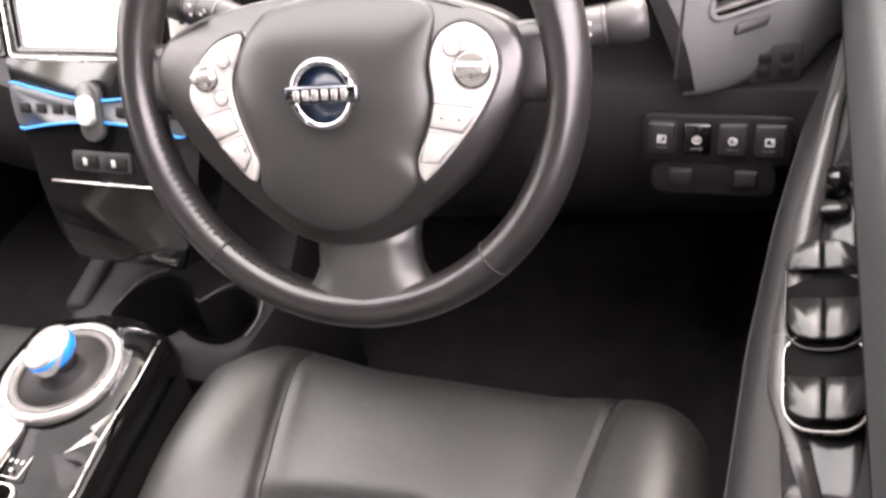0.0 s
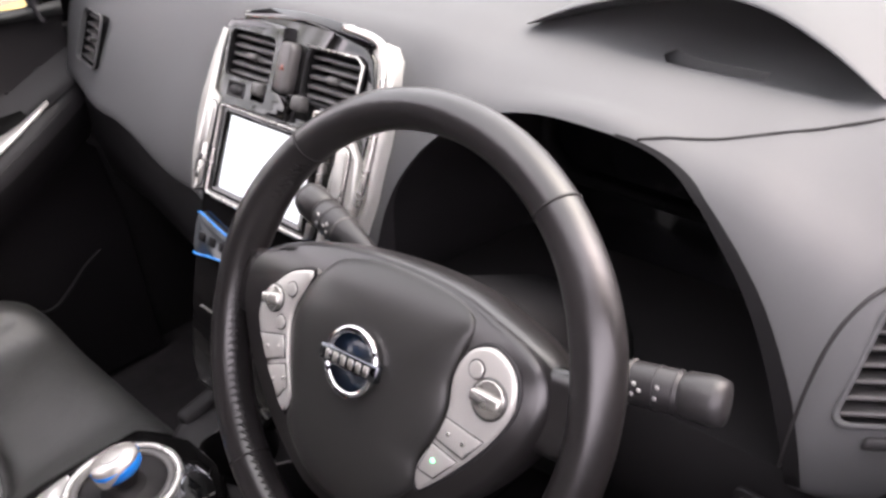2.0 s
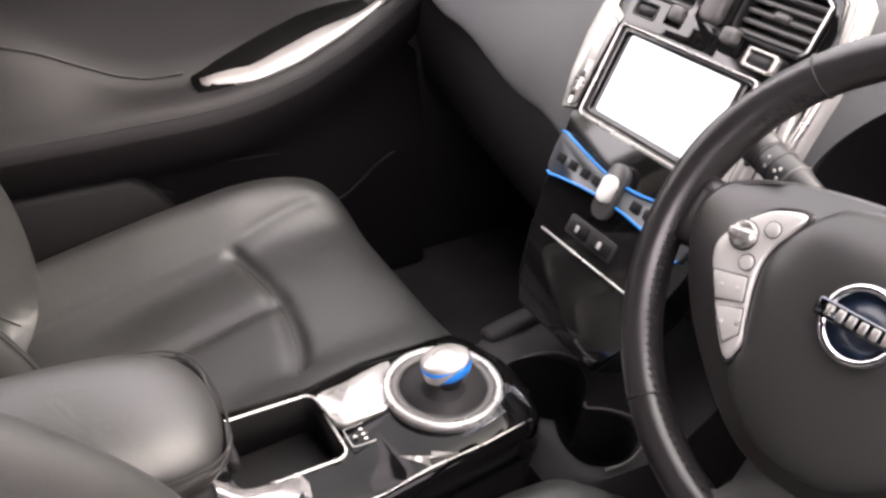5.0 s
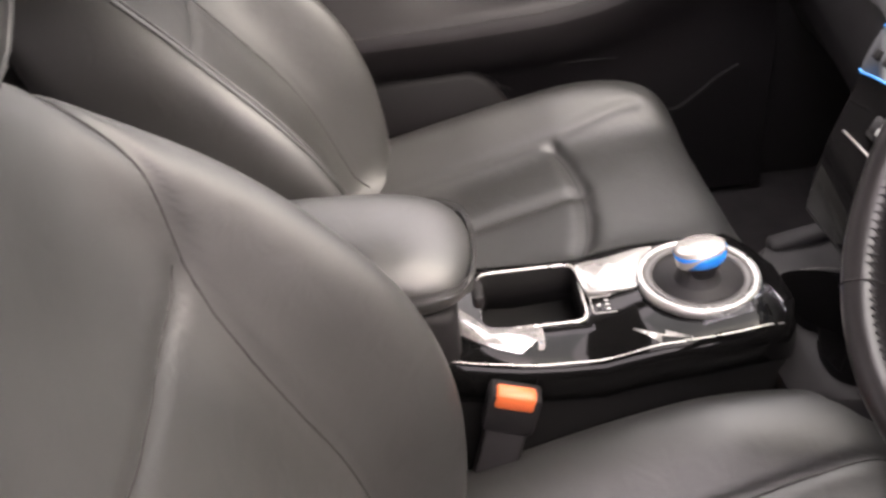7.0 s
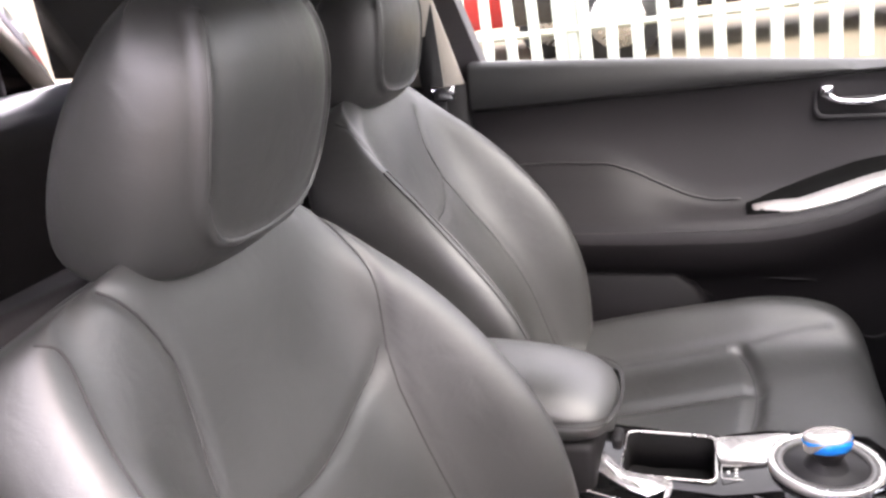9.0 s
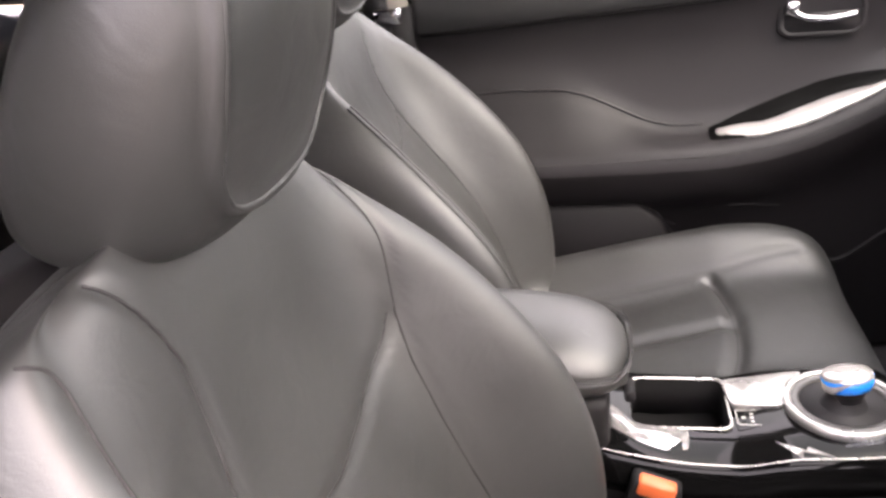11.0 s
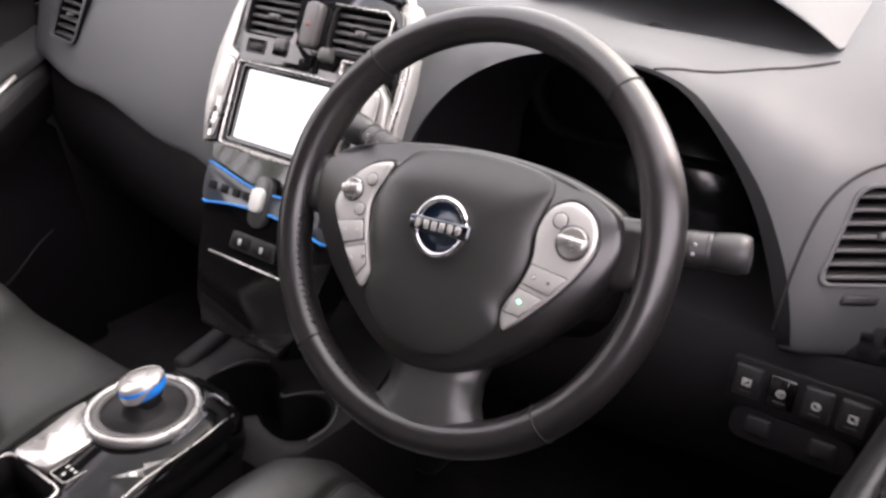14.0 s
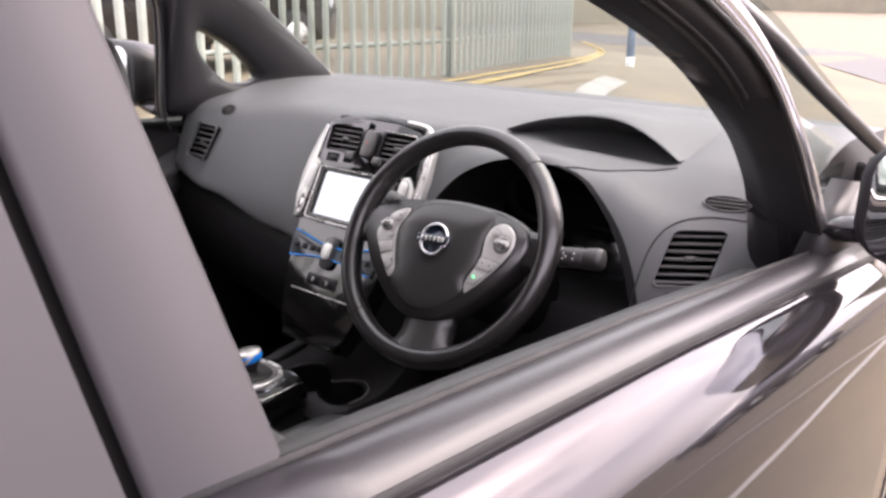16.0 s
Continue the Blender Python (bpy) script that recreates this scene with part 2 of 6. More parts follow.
def tuck(ob, lines, depth, width):
    """Presses seams (polylines in the mesh's own space) into a padded surface, with the padding swelling beside them."""
    me = ob.data; n = len(me.vertices)
    co = np.empty(n * 3); me.vertices.foreach_get("co", co); co = co.reshape(-1, 3)
    no = np.empty(n * 3); me.vertices.foreach_get("normal", no); no = no.reshape(-1, 3)
    push = np.zeros(n)
    for line in lines:
        L = np.array([tuple(p) for p in line]); d = np.full(n, 9.)
        for a, q in zip(L, L[1:]):
            s = q - a; t = np.clip(((co - a) @ s) / max(s @ s, 1e-12), 0, 1)
            d = np.minimum(d, np.linalg.norm(co - (a + t[:, None] * s), axis=1))
        push = np.maximum(push, depth * np.exp(-(d / width) ** 2) - .08 * depth * np.exp(-((d - 2.4 * width) / (1.2 * width)) ** 2))
    co -= no * push[:, None]
    me.vertices.foreach_set("co", co.ravel()); me.update()
    return ob

def snapper(ob, axis):
    """Drops points on to the mesh along an axis: (a, b) are the other two coordinates."""
    me = ob.data
    tree = BVHTree.FromPolygons([v.co.copy() for v in me.vertices], [tuple(p.vertices) for p in me.polygons])
    def drop(a, b, lift=0.):
        o, d = (Vector((a, 3, b)), Vector((0, -1, 0))) if axis == "y" else (Vector((a, b, 3)), Vector((0, 0, -1)))
        hit = tree.ray_cast(o, d)
        return hit[0] + hit[1] * lift if hit[0] is not None else None
    return drop

def cut(ob, *cutters):
    """Takes the cutters (bmesh) out of the object's mesh for good."""
    for bm in cutters:
        me = bpy.data.meshes.new("cutter"); bmesh.ops.recalc_face_normals(bm, faces=bm.faces); bm.to_mesh(me); bm.free()
        c = new("cutter", me)
        c.parent, c.location = ob.parent, ob.location
        bpy.context.view_layer.update()
        md = ob.modifiers.new("cut", "BOOLEAN"); md.object, md.solver, md.operation = c, 'EXACT', 'DIFFERENCE'
        bpy.context.view_layer.update()
        res = bpy.data.meshes.new_from_object(ob.evaluated_get(bpy.context.evaluated_depsgraph_get()))
        ob.modifiers.remove(md); old = ob.data; ob.data = res; bpy.data.meshes.remove(old)
        bpy.data.objects.remove(c); bpy.data.meshes.remove(me)
    return ob

# ---- ground and surroundings (world frame) ----
def ground_z(x, y):
    """Level under the car, rising as a bank to the fence line."""
    t = min(max((-1.6 - x) / 2.4, 0), 1); t = t * t * (3 - 2 * t)
    far = min(max((y - 7) / 12, 0), 1)
    return .52 * t * (1 - .45 * far)

def build_ground():
    bm = bmesh.new()
    xs = [-900, -300, -100, -40, -20, -12, -8, -6] + [-5 + .25 * i for i in range(29)] + [3, 6, 12, 30, 100, 300, 900]
    ys = [-900, -300, -100, -40, -20, -12, -8] + [-6 + .5 * i for i in range(53)] + [24, 30, 45, 80, 200, 500, 900]
    g = [[bm.verts.new((x, y, ground_z(x, y))) for y in ys] for x in xs]
    for a, b in zip(g, g[1:]):
        for j in range(len(ys) - 1): bm.faces.new((a[j], b[j], b[j + 1], a[j + 1]))
    ob = part("ground", bm, ASPHALT, None); tagged(ob, "sunlit sandy asphalt yard rising gently to the fence", "ground", kind="structure")
    def strip(name, pts, w, mat, label, lift=.006):
        P = spline([(x, y, 0) for x, y in pts], 8); rings = []
        for i, p in enumerate(P):
            d = (P[min(i + 1, len(P) - 1)] - P[max(i - 1, 0)]).normalized(); s = Vector((d.y, -d.x, 0))
            row = []
            for k in range(5):
                q = p + s * (k / 4 - .5) * w; row.append((q.x, q.y, ground_z(q.x, q.y) + lift))
            rings.append(row)
        o = part(name, loft(rings, ring_closed=False), mat, None)
        return tagged(o, label, "road marking", kind="structure")
    strip("pavement", [(-3.0, -8), (-3.05, 0), (-3.3, 6), (-3.4, 8.6), (-5.2, 11), (-9, 13)], 1.5, CONCRETE, "sandy concrete strip along the fence foot", .004)
    strip("yellow_line", [(-3.3, -8), (-3.4, 2), (-3.70, 5.4), (-3.78, 6.2), (-3.99, 7.3), (-4.74, 9.6), (-5.9, 12), (-8, 15)], .10, YELLOW, "faded yellow line along the fence", .012)
    strip("yellow_line", [(-3.55, -8), (-3.65, 2), (-3.93, 5.6), (-4.05, 6.4), (-4.38, 7.85), (-5.12, 10.2), (-6.2, 12.5), (-8.3, 15.4)], .10, YELLOW, "faded yellow line along the fence", .012)
    strip("road_marking", [(-2.80, 6.4), (-3.15, 7.0), (-3.42, 8.0)], .26, material("worn_arrow_paint", (.27, .26, .235), .75, 0, .5, 60, .25, 5), "worn white painted arrow on the asphalt", .012)
    strip("road", [(-16, 21), (-8, 17.2), (-2, 16), (8, 16), (20, 17)], 3.6, material("grey_road_asphalt", (.075, .072, .070), .9, 0, .6, 60, .2, 1), "grey asphalt road beyond the yard", .008)
    for x, y0, y1 in ((1.75, -3.5, 4.5), (4.3, -3.5, 4.5)): strip("bay_line", [(x, y0), (x, (y0 + y1) / 2), (x, y1)], .08, WHITE_P, "worn white parking bay line on asphalt", .008)
    strip("bay_line", [(1.75, 4.5), (4, 4.5), (7, 4.5)], .08, WHITE_P, "worn white parking bay line on asphalt", .009)
build_ground()

def palisade_fence():
    f = thing("palisade_fence", "grey galvanised steel palisade fence with pointed pales", "fence", at=(-4.2, 0, .5), world_frame=True)
    pale_mesh = None; y0, y1, pitch = -3.2, 10.4, .15; bend = lambda y: -.31 * max(0, y - 6.12)
    out = [(-.034, 0), (-.012, .016), (.012, .016), (.034, 0)]
    def pale_bm():
        h = 2.3; sec = [(x, d) for x, d in out]
        rings = [[(d, x, z) for x, d in sec] + [(d - .003, x, z) for x, d in sec[::-1]] for z in (0, h - .12)]
        rings.append([(d, x * .15, h) for x, d in sec] + [(d - .003, x * .15, h) for x, d in sec[::-1]])
        return loft(rings)
    n = int((y1 - y0) / pitch) + 1
    for i in range(n):
        y = y0 + i * pitch
        if pale_mesh is None:
            o = part("pale", pale_bm(), PALE, f, flat=True, local=True); pale_mesh = o.data
        else:
            o = new("pale", pale_mesh); o.parent = f
        o.location = (.03 + bend(y), y, ground_z(-4.2, y) - .5 + .03); o.rotation_euler = (radians(random.uniform(-.8, .8)), 0, 0)
    for y in (-3.2, -.45, 2.3, 6.12, 8.3, 10.4):
        part("post", rbox(-.03 + bend(y), y, ground_z(-4.2, y) - .5 + 1.2, .07, .1, 2.4, .006), PALE, f, local=True)
    for z in (.35, 2.0):
        part("rail", tube([(bend(y), y, ground_z(-4.2, y) - .5 + z) for y in np.linspace(y0, y1, 36)], .022, 4), PALE, f, local=True)
palisade_fence()

def far_things():
    b = thing("bollard", "dark blue steel bollard with pale band", "bollard", at=(-3.9, 9.2, .47), world_frame=True)
    part("post", tube([(0, 0, -.1), (0, 0, .1), (0, 0, 1.05), (0, 0, 1.08)], [.05, .05, .05, .03], 14), material("blue_grey_paint", (.12, .16, .22), .5), b, local=True)
    part("band", tube([(0, 0, -.1), (0, 0, .12)], .053, 14), WHITE_M, b, local=True)
    h = thing("warehouse", "pale rendered low industrial building far off", "building", at=(-30, 75, 0), world_frame=True)
    part("wall", rbox(0, 0, 3, 90, 8, 7, .05), BRICK_W, h, local=True)
    part("roof", rbox(0, 0, 6.7, 92, 9, .5, .1), material("roof_sheet", (.3, .31, .32), .6), h, local=True)
    for i in range(9):
        part("window", rbox(-38 + i * 9.5, -4.03, 3.4, 3, .1, 1.6, .02), GLOSSB, h, local=True)
    w = thing("boundary_wall", "long sunlit cream wall behind the fence", "wall", at=(-16, 0, 0), world_frame=True)
    part("wall", rbox(0, 4, 1.2, .3, 60, 4.2, .02), BRICK_W, w, local=True)
    # out-of-view building added to hold back low sky light from the driver's side
    t = thing("side_light_blocker", "unseen long grey building with a slate roof, added to block side light", "building", at=(30, 2, 0), world_frame=True)
    part("wall", rbox(0, 0, 2.4, 7, 44, 5.2, .04), material("grey_render", (.20, .19, .18), .9, 0, .4, 30, .15, .6), t, local=True)
    part("roof", loft([[(-3.9, y, 4.9), (0, y, 7.4), (3.9, y, 4.9)] for y in (-22.4, 22.4)]), material("slate_roof", (.09, .09, .10), .7, 0, .5, 8, .2, 1), t, local=True, flat=True)
    for i in range(8):
        w = part("window", rbox(-3.52, -19 + i * 5.4, 2.6, .1, 1.6, 1.3, .02), GLOSSB, t, local=True)
        part("window_frame", rbox(-3.55, -19 + i * 5.4, 1.92, .16, 1.8, .08, .01), WHITE_M, w, local=True)
far_things()

def parked_car(name, at, turn, paint, label):
    c = thing(name, label, "car", at=(0, 0, 0), world_frame=True)
    c.matrix_world = pose(*at, 0, 0, turn)
    prof = [(-2.0, .35), (-2.05, .75), (-1.9, .95), (-1.2, 1.0), (-.6, 1.42), (.6, 1.45), (1.35, 1.05), (1.95, .85), (2.05, .6), (2.0, .3)]
    rings = []
    for x, s in ((-.85, .93), (-.82, 1), (0, 1.02), (.82, 1), (.85, .93)):
        rings.append([(x * (1 - .18 * max(0, z - .95)), y * s, .3 + (z - .3) * s) for y, z in prof])
    part("body", loft(rings), paint, c, local=True)
    for s in (-1, 1):
        part("side_window", prism([(-1.0, 1.02), (-.55, 1.36), (.5, 1.38), (1.05, 1.05)], .01, Matrix.Translation((s * .80, 0, 0)) @ Matrix(((0, 0, 1, 0), (1, 0, 0, 0), (0, 1, 0, 0), (0, 0, 0, 1)))), GLOSSB, c, local=True)
        for y in (-1.25, 1.3):
            wh = part("wheel", tube([(s * .7, y, .31), (s * .88, y, .31)], .31, 20), RUBBER, c, local=True)
            part("rim", tube([(s * .86, y, .31), (s * .89, y, .31)], .2, 14), SATIN, wh, local=True)
    return c
parked_car("parked_car", (-6.6, 4.2, .5), 8, material("black_car_paint", (.02, .02, .022), .2, .2, 0, 1, .05, 5, 1), "black hatchback parked behind the fence")
parked_car("parked_car", (-6.8, -2.2, .5), 4, RED, "red car parked behind the fence")
parked_car("parked_car", (-6.3, .9, .5), 4, material("navy_car_paint", (.012, .014, .02), .2, .2, 0, 1, .05, 5, 1), "dark car parked behind the fence")
parked_car("parked_car", (6.5, 13, 0), 20, material("grey_car_paint", (.25, .25, .27), .25, .5, 0, 1, .05, 5, 1), "grey car parked across the yard")

# ---- dashboard ----
# profile of (y, z) from the windscreen foot over the top and down the face, by x
PASSENGER_END = [(1.4, 1.128), (1.15, 1.122), (.98, 1.088), (.9, 1.066), (.868, 1.035), (.85, .99), (.835, .94), (.828, .915), (.835, .905), (.87, .905)]
PASSENGER_SIDE = [(1.46, 1.128), (1.18, 1.122), (.98, 1.092), (.9, 1.068), (.862, 1.035), (.835, .98), (.808, .91), (.8, .885), (.808, .873), (.85, .873)]
PASSENGER_MID = [(1.5, 1.128), (1.2, 1.122), (.98, 1.1), (.9, 1.085), (.86, 1.05), (.82, .98), (.785, .9), (.775, .85), (.785, .838), (.83, .838)]
STACK_EDGE = [(1.52, 1.128), (1.2, 1.122), (.98, 1.105), (.9, 1.098), (.85, 1.08), (.8, 1.), (.765, .92), (.745, .85), (.755, .838), (.82, .838)]
HOOD_START = [(1.5, 1.128), (1.2, 1.122), (1., 1.092), (.92, 1.085), (.85, 1.075), (.8, 1.04), (.775, .93), (.765, .86), (.775, .842), (.83, .838)]
HOOD_MID = [(1.48, 1.128), (1.2, 1.122), (1.04, 1.06), (.93, 1.078), (.85, 1.076), (.8, 1.062), (.78, .93), (.765, .86), (.775, .842), (.83, .838)]
HOOD_RIGHT = [(1.46, 1.128), (1.2, 1.122), (1.02, 1.06), (.95, 1.07), (.87, 1.06), (.805, 1.035), (.772, .93), (.762, .86), (.772, .842), (.83, .838)]
HOOD_END = [(1.45, 1.128), (1.18, 1.12), (1., 1.088), (.925, 1.066), (.86, 1.04), (.8, 1.01), (.769, .925), (.762, .866), (.772, .846), (.83, .84)]
VENT_LEFT = [(1.44, 1.128), (1.18, 1.12), (1., 1.09), (.925, 1.066), (.86, 1.03), (.8, .995), (.768, .92), (.762, .87), (.772, .848), (.83, .84)]
VENT_RIGHT = [(1.41, 1.128), (1.15, 1.116), (.98, 1.084), (.925, 1.062), (.885, 1.038), (.845, 1.), (.805, .935), (.797, .88), (.805, .852), (.84, .845)]
DRIVER_EDGE = [(1.4, 1.128), (1.15, 1.116), (.99, 1.086), (.95, 1.068), (.925, 1.04), (.905, 1.), (.885, .935), (.875, .88), (.87, .855), (.89, .85)]
DRIVER_END = [(1.38, 1.128), (1.15, 1.122), (1.02, 1.07), (.99, 1.058), (.965, 1.04), (.945, 1.), (.925, .935), (.915, .88), (.91, .855), (.93, .85)]
DASH_ROWS = [(-0.76, PASSENGER_END), (-0.55, PASSENGER_SIDE), (-0.28, PASSENGER_MID), (-0.13, STACK_EDGE), (0.13, STACK_EDGE), (0.22, HOOD_START), (0.36, HOOD_MID), (0.48, HOOD_RIGHT), (0.55, HOOD_END), (0.58, VENT_LEFT), (0.665, VENT_RIGHT), (0.705, DRIVER_EDGE), (0.76, DRIVER_END)]
ARCH = [(.1445, .832), (.1455, .900), (.152, .950), (.175, .992), (.216, 1.030), (.275, 1.058), (.345, 1.068), (.413, 1.060), (.470, 1.030), (.527, .972), (.567, .895), (.580, .832)]

def face_y(x, z):
    """y of the dash pad's face at height z."""
    row = lerp_rows(DASH_ROWS, x)
    for (ya, za), (yb, zb) in zip(row[2:-1], row[3:]):
        if zb <= z <= za: return ya + (yb - ya) * (za - z) / max(za - zb, 1e-6)
    return row[-3][0]

def slot_vent(parent, name, m, w, h, n, label, tilt=12, rim=TRIM, rise=.003):
    """A vent in local XY (Z towards the cabin): thin bezel, dark box, slats, tab."""
    v = part(name, frame_ring(rrect(0, 0, w + .008, h + .008, .013), rrect(0, 0, w, h, .010), rise, m), rim, parent, label)
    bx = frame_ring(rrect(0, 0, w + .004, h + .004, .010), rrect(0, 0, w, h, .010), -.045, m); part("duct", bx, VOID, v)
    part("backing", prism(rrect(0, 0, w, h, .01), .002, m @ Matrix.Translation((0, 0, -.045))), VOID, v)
    for i in range(n):
        y = -h / 2 + h * (i + .5) / n
        part("slat", rbox(0, 0, 0, w * .99, .0042, .016, .0016, 2, m @ Matrix.Translation((0, y, -.010)) @ pose(0, 0, 0, tilt)), SLAT, v)
    part("tab", rbox(0, 0, 0, .016, .008, .012, .003, 2, m @ Matrix.Translation((0, 0, -.002))), SLAT, v)
    return v
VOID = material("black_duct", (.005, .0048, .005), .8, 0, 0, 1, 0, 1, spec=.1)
SYMBOL = material("dim_symbol", (.45, .45, .43), .5, 0, 0, 1, 0, 1)
SLAT = material("vent_slat_plastic", (.075, .072, .070), .42, 0, .05, 900, .05, 20)

def skew_plane(p, right, up):
    """A frame whose up axis need not be square to its right axis."""
    r, u = Vector(right).normalized(), Vector(up).normalized(); n = r.cross(u).normalized()
    return Matrix(((r.x, u.x, n.x, p[0]), (r.y, u.y, n.y, p[1]), (r.z, u.z, n.z, p[2]), (0, 0, 0, 1)))
PASS_VENT = lambda: skew_plane((-.621, face_y(-.621, .985) - .001, .980), (1, -.22, .02), (.26, .30, .93))
DRIVE_VENT = lambda: skew_plane((.633, face_y(.633, .962) - .001, .962), (.83, .50, .06), (.10, .44, .89))

def plane_at(p, right, up):
    r = Vector(right).normalized(); u = Vector(up); u = (u - r * u.dot(r)).normalized(); n = r.cross(u)
    m = Matrix((( r.x, u.x, n.x, p[0]), (r.y, u.y, n.y, p[1]), (r.z, u.z, n.z, p[2]), (0, 0, 0, 1)))
    return m

def build_dashboard():
    d = thing("dashboard", "dark grey soft-touch car dashboard spanning the cabin", "dashboard", kind="structure", at=(0, .9, .85))
    rings = []
    for x in np.linspace(-.725, .735, 74):
        row = lerp_rows(DASH_ROWS, x)
        pr = spline([(x, y, z) for y, z in row], 4)
        back = [(x, 1.0, .80), (x, 1.48, .80)]
        rings.append([tuple(p) for p in pr] + back)
    pad = part("dash_pad", loft(rings), DASH, d)
    tree = BVHTree.FromPolygons([v.co.copy() for v in pad.data.vertices], [tuple(p.vertices) for p in pad.data.polygons])
    def front(x, z, lift=0.):
        h = tree.ray_cast(Vector((x, .3, z)), Vector((0, 1, 0)))
        return h[0] + h[1] * (lift if h[1].y < 0 else -lift) if h[0] is not None else Vector((x, .85, z))
    arch = [(x, z) for x, z, _ in [tuple(v) for v in spline([(x, z, 0) for x, z in ARCH], 6)]]
    to_y = Matrix(((1, 0, 0, 0), (0, 0, 1, .60), (0, 1, 0, 0), (0, 0, 0, 1)))
    cut(pad, prism(arch, .42, to_y))
    for vm, w, h in ((PASS_VENT(), .100, .086), (DRIVE_VENT(), .078, .088)):
        cut(pad, prism(rrect(0, 0, w + .002, h + .002, .01), .12, vm @ Matrix.Translation((0, 0, -.056))))
    pad.data.materials.append(DARK)
    seg = [(Vector((a[0], a[1])), Vector((b[0], b[1]))) for a, b in zip(arch, arch[1:])]
    def off_arch(q):
        best = 9.
        for a, b in seg:
            d = b - a; t = min(max((q - a).dot(d) / d.length_squared, 0), 1); best = min(best, (a + d * t - q).length)
        return best
    for p in pad.data.polygons:
        if abs(p.normal.y) < .02 and .09 < p.center.x < .60 and off_arch(Vector((p.center.x, p.center.z))) < .004 or p.center.x > .13 and p.center.z < .853: p.material_index = 1
    sharp(pad, 50)
    # lining of the instrument recess and the cluster inside it
    grow = lambda k: [(.31 + (x - .31) * k, .90 + (z - .90) * k) for x, z in arch]
    face = [front(x, z).y for x, z in grow(1.012)]
    rr = [[(x, max(y, f + o), z) for (x, z), f in zip(grow(k), face)] for y, k, o in ((.775, 1.006, .0015), (.79, .996, .008), (.83, .985, .02), (.90, .94, .05), (.985, .86, .07))]
    part("instrument_hood", loft(rr, cap=False), LIP, d, "black instrument surround")
    part("cluster_glass", prism(grow(.86), .004, Matrix(((1, 0, 0, 0), (0, 0, 1, .982), (0, 1, 0, 0), (0, 0, 0, 1)))), material("smoked_lens", (.006, .006, .007), .16, 0, 0, 1, 0, 1, spec=.6), d, "dark switched-off instrument cluster")
    part("cluster_bezel", frame_ring(rrect(.345, .975, .30, .10, .045), rrect(.345, .975, .28, .085, .04), .02, Matrix(((1, 0, 0, 0), (0, 0, -1, .978), (0, 1, 0, 0), (0, 0, 0, 1)))), VOID, d)
    part("hood_floor", rbox(.345, .885, .8385, .46, .21, .006, .002), LIP, d)
    lip = []
    for (a0, b0), (a, b), (a1, b1) in zip(arch, arch[1:], arch[2:]):
        if a < .385: continue
        n = Vector((-(b1 - b0), a1 - a0)).normalized(); w = lerp([.385, .44, .50, .56, .578], [.001, .003, .008, .013, .010], a)
        lip.append([tuple(front(a + n.x * o, b + n.y * o, .0014)) for o in (-.001, .2 * w, .4 * w, .6 * w, .8 * w, w)])
    part("hood_lip", loft(lip, ring_closed=False), LIP, d, "black lip of the instrument hood")
    def pad_height(x, y):
        h = tree.ray_cast(Vector((x, y, 2)), Vector((0, 0, -1)))
        return (x, y, h[0].z + .0006)
    part("seam", tube([pad_height(v.x, v.y) for v in spline([(.408, .812, 0), (.428, .832, 0), (.449, .852, 0), (.471, .874, 0), (.495, .896, 0), (.519, .922, 0), (.540, .938, 0)], 4)], .0013, 5), STITCH, d)
    # eyebrow hood over the upper display
    def pad_top(x, y):
        row = lerp_rows(DASH_ROWS, x)[:4][::-1]
        return lerp([p[0] for p in row], [p[1] for p in row], y)
    edge = spline([(.197, .930, 1.0925), (.25, .952, 1.112), (.31, .972, 1.124), (.365, .980, 1.129), (.42, .980, 1.123), (.48, .968, 1.103), (.537, .951, 1.076)], 8)
    rings = []
    for p in edge:
        t = (p.x - .197) / .34; q = math.sin(math.pi * min(max(t, 0), 1)) ** .6
        rings.append([(p.x, p.y, p.z), (p.x, p.y - .002 * q, p.z + .003 * q + .0008), (p.x, p.y + .012, p.z + .007 * q + .001), (p.x, p.y + .06, p.z + .010 * q + .002), (p.x, 1.13, pad_top(.57, 1.13) * t + pad_top(.19, 1.13) * (1 - t) + .012 * q), (p.x, 1.24, pad_top(p.x, 1.24) + .006 * q + .001), (p.x, 1.32, pad_top(p.x, 1.32) - .004), (p.x, 1.30, 1.04), (p.x, p.y + .05, p.z - .006)])
    part("display_hood", loft(rings), DASH, d, "grey arched display hood", sub=1)
    part("upper_display", prism([(.215, 1.04), (.535, 1.04), (.53, 1.078), (.46, 1.106), (.38, 1.12), (.30, 1.118), (.235, 1.10)], .01, Matrix(((1, 0, 0, 0), (0, .25, 1, .85), (0, 1, 0, 0), (0, 0, 0, 1)))), GLOSSB, d, "glossy black upper display panel")
    # lower panels
    def lower(name, xs, prof, mat, label=""):
        rings = [[(x, y, z) for y, z in lerp_rows(prof, x)] + [(x, 1.15, lerp_rows(prof, x)[-1][1]), (x, 1.15, lerp_rows(prof, x)[0][1])] for x in xs]
        return sharp(part(name, loft(rings), mat, d, label), 50)
    g = lower("glovebox", np.linspace(-.72, -.135, 14), [(-.75, [(.86, .905), (.845, .895), (.835, .86), (.835, .80), (.85, .72), (.90, .64), (.98, .58)]), (-.135, [(.80, .838), (.785, .828), (.775, .79), (.775, .74), (.79, .68), (.85, .60), (.95, .54)])], TRIM, "dark plastic glovebox lid")
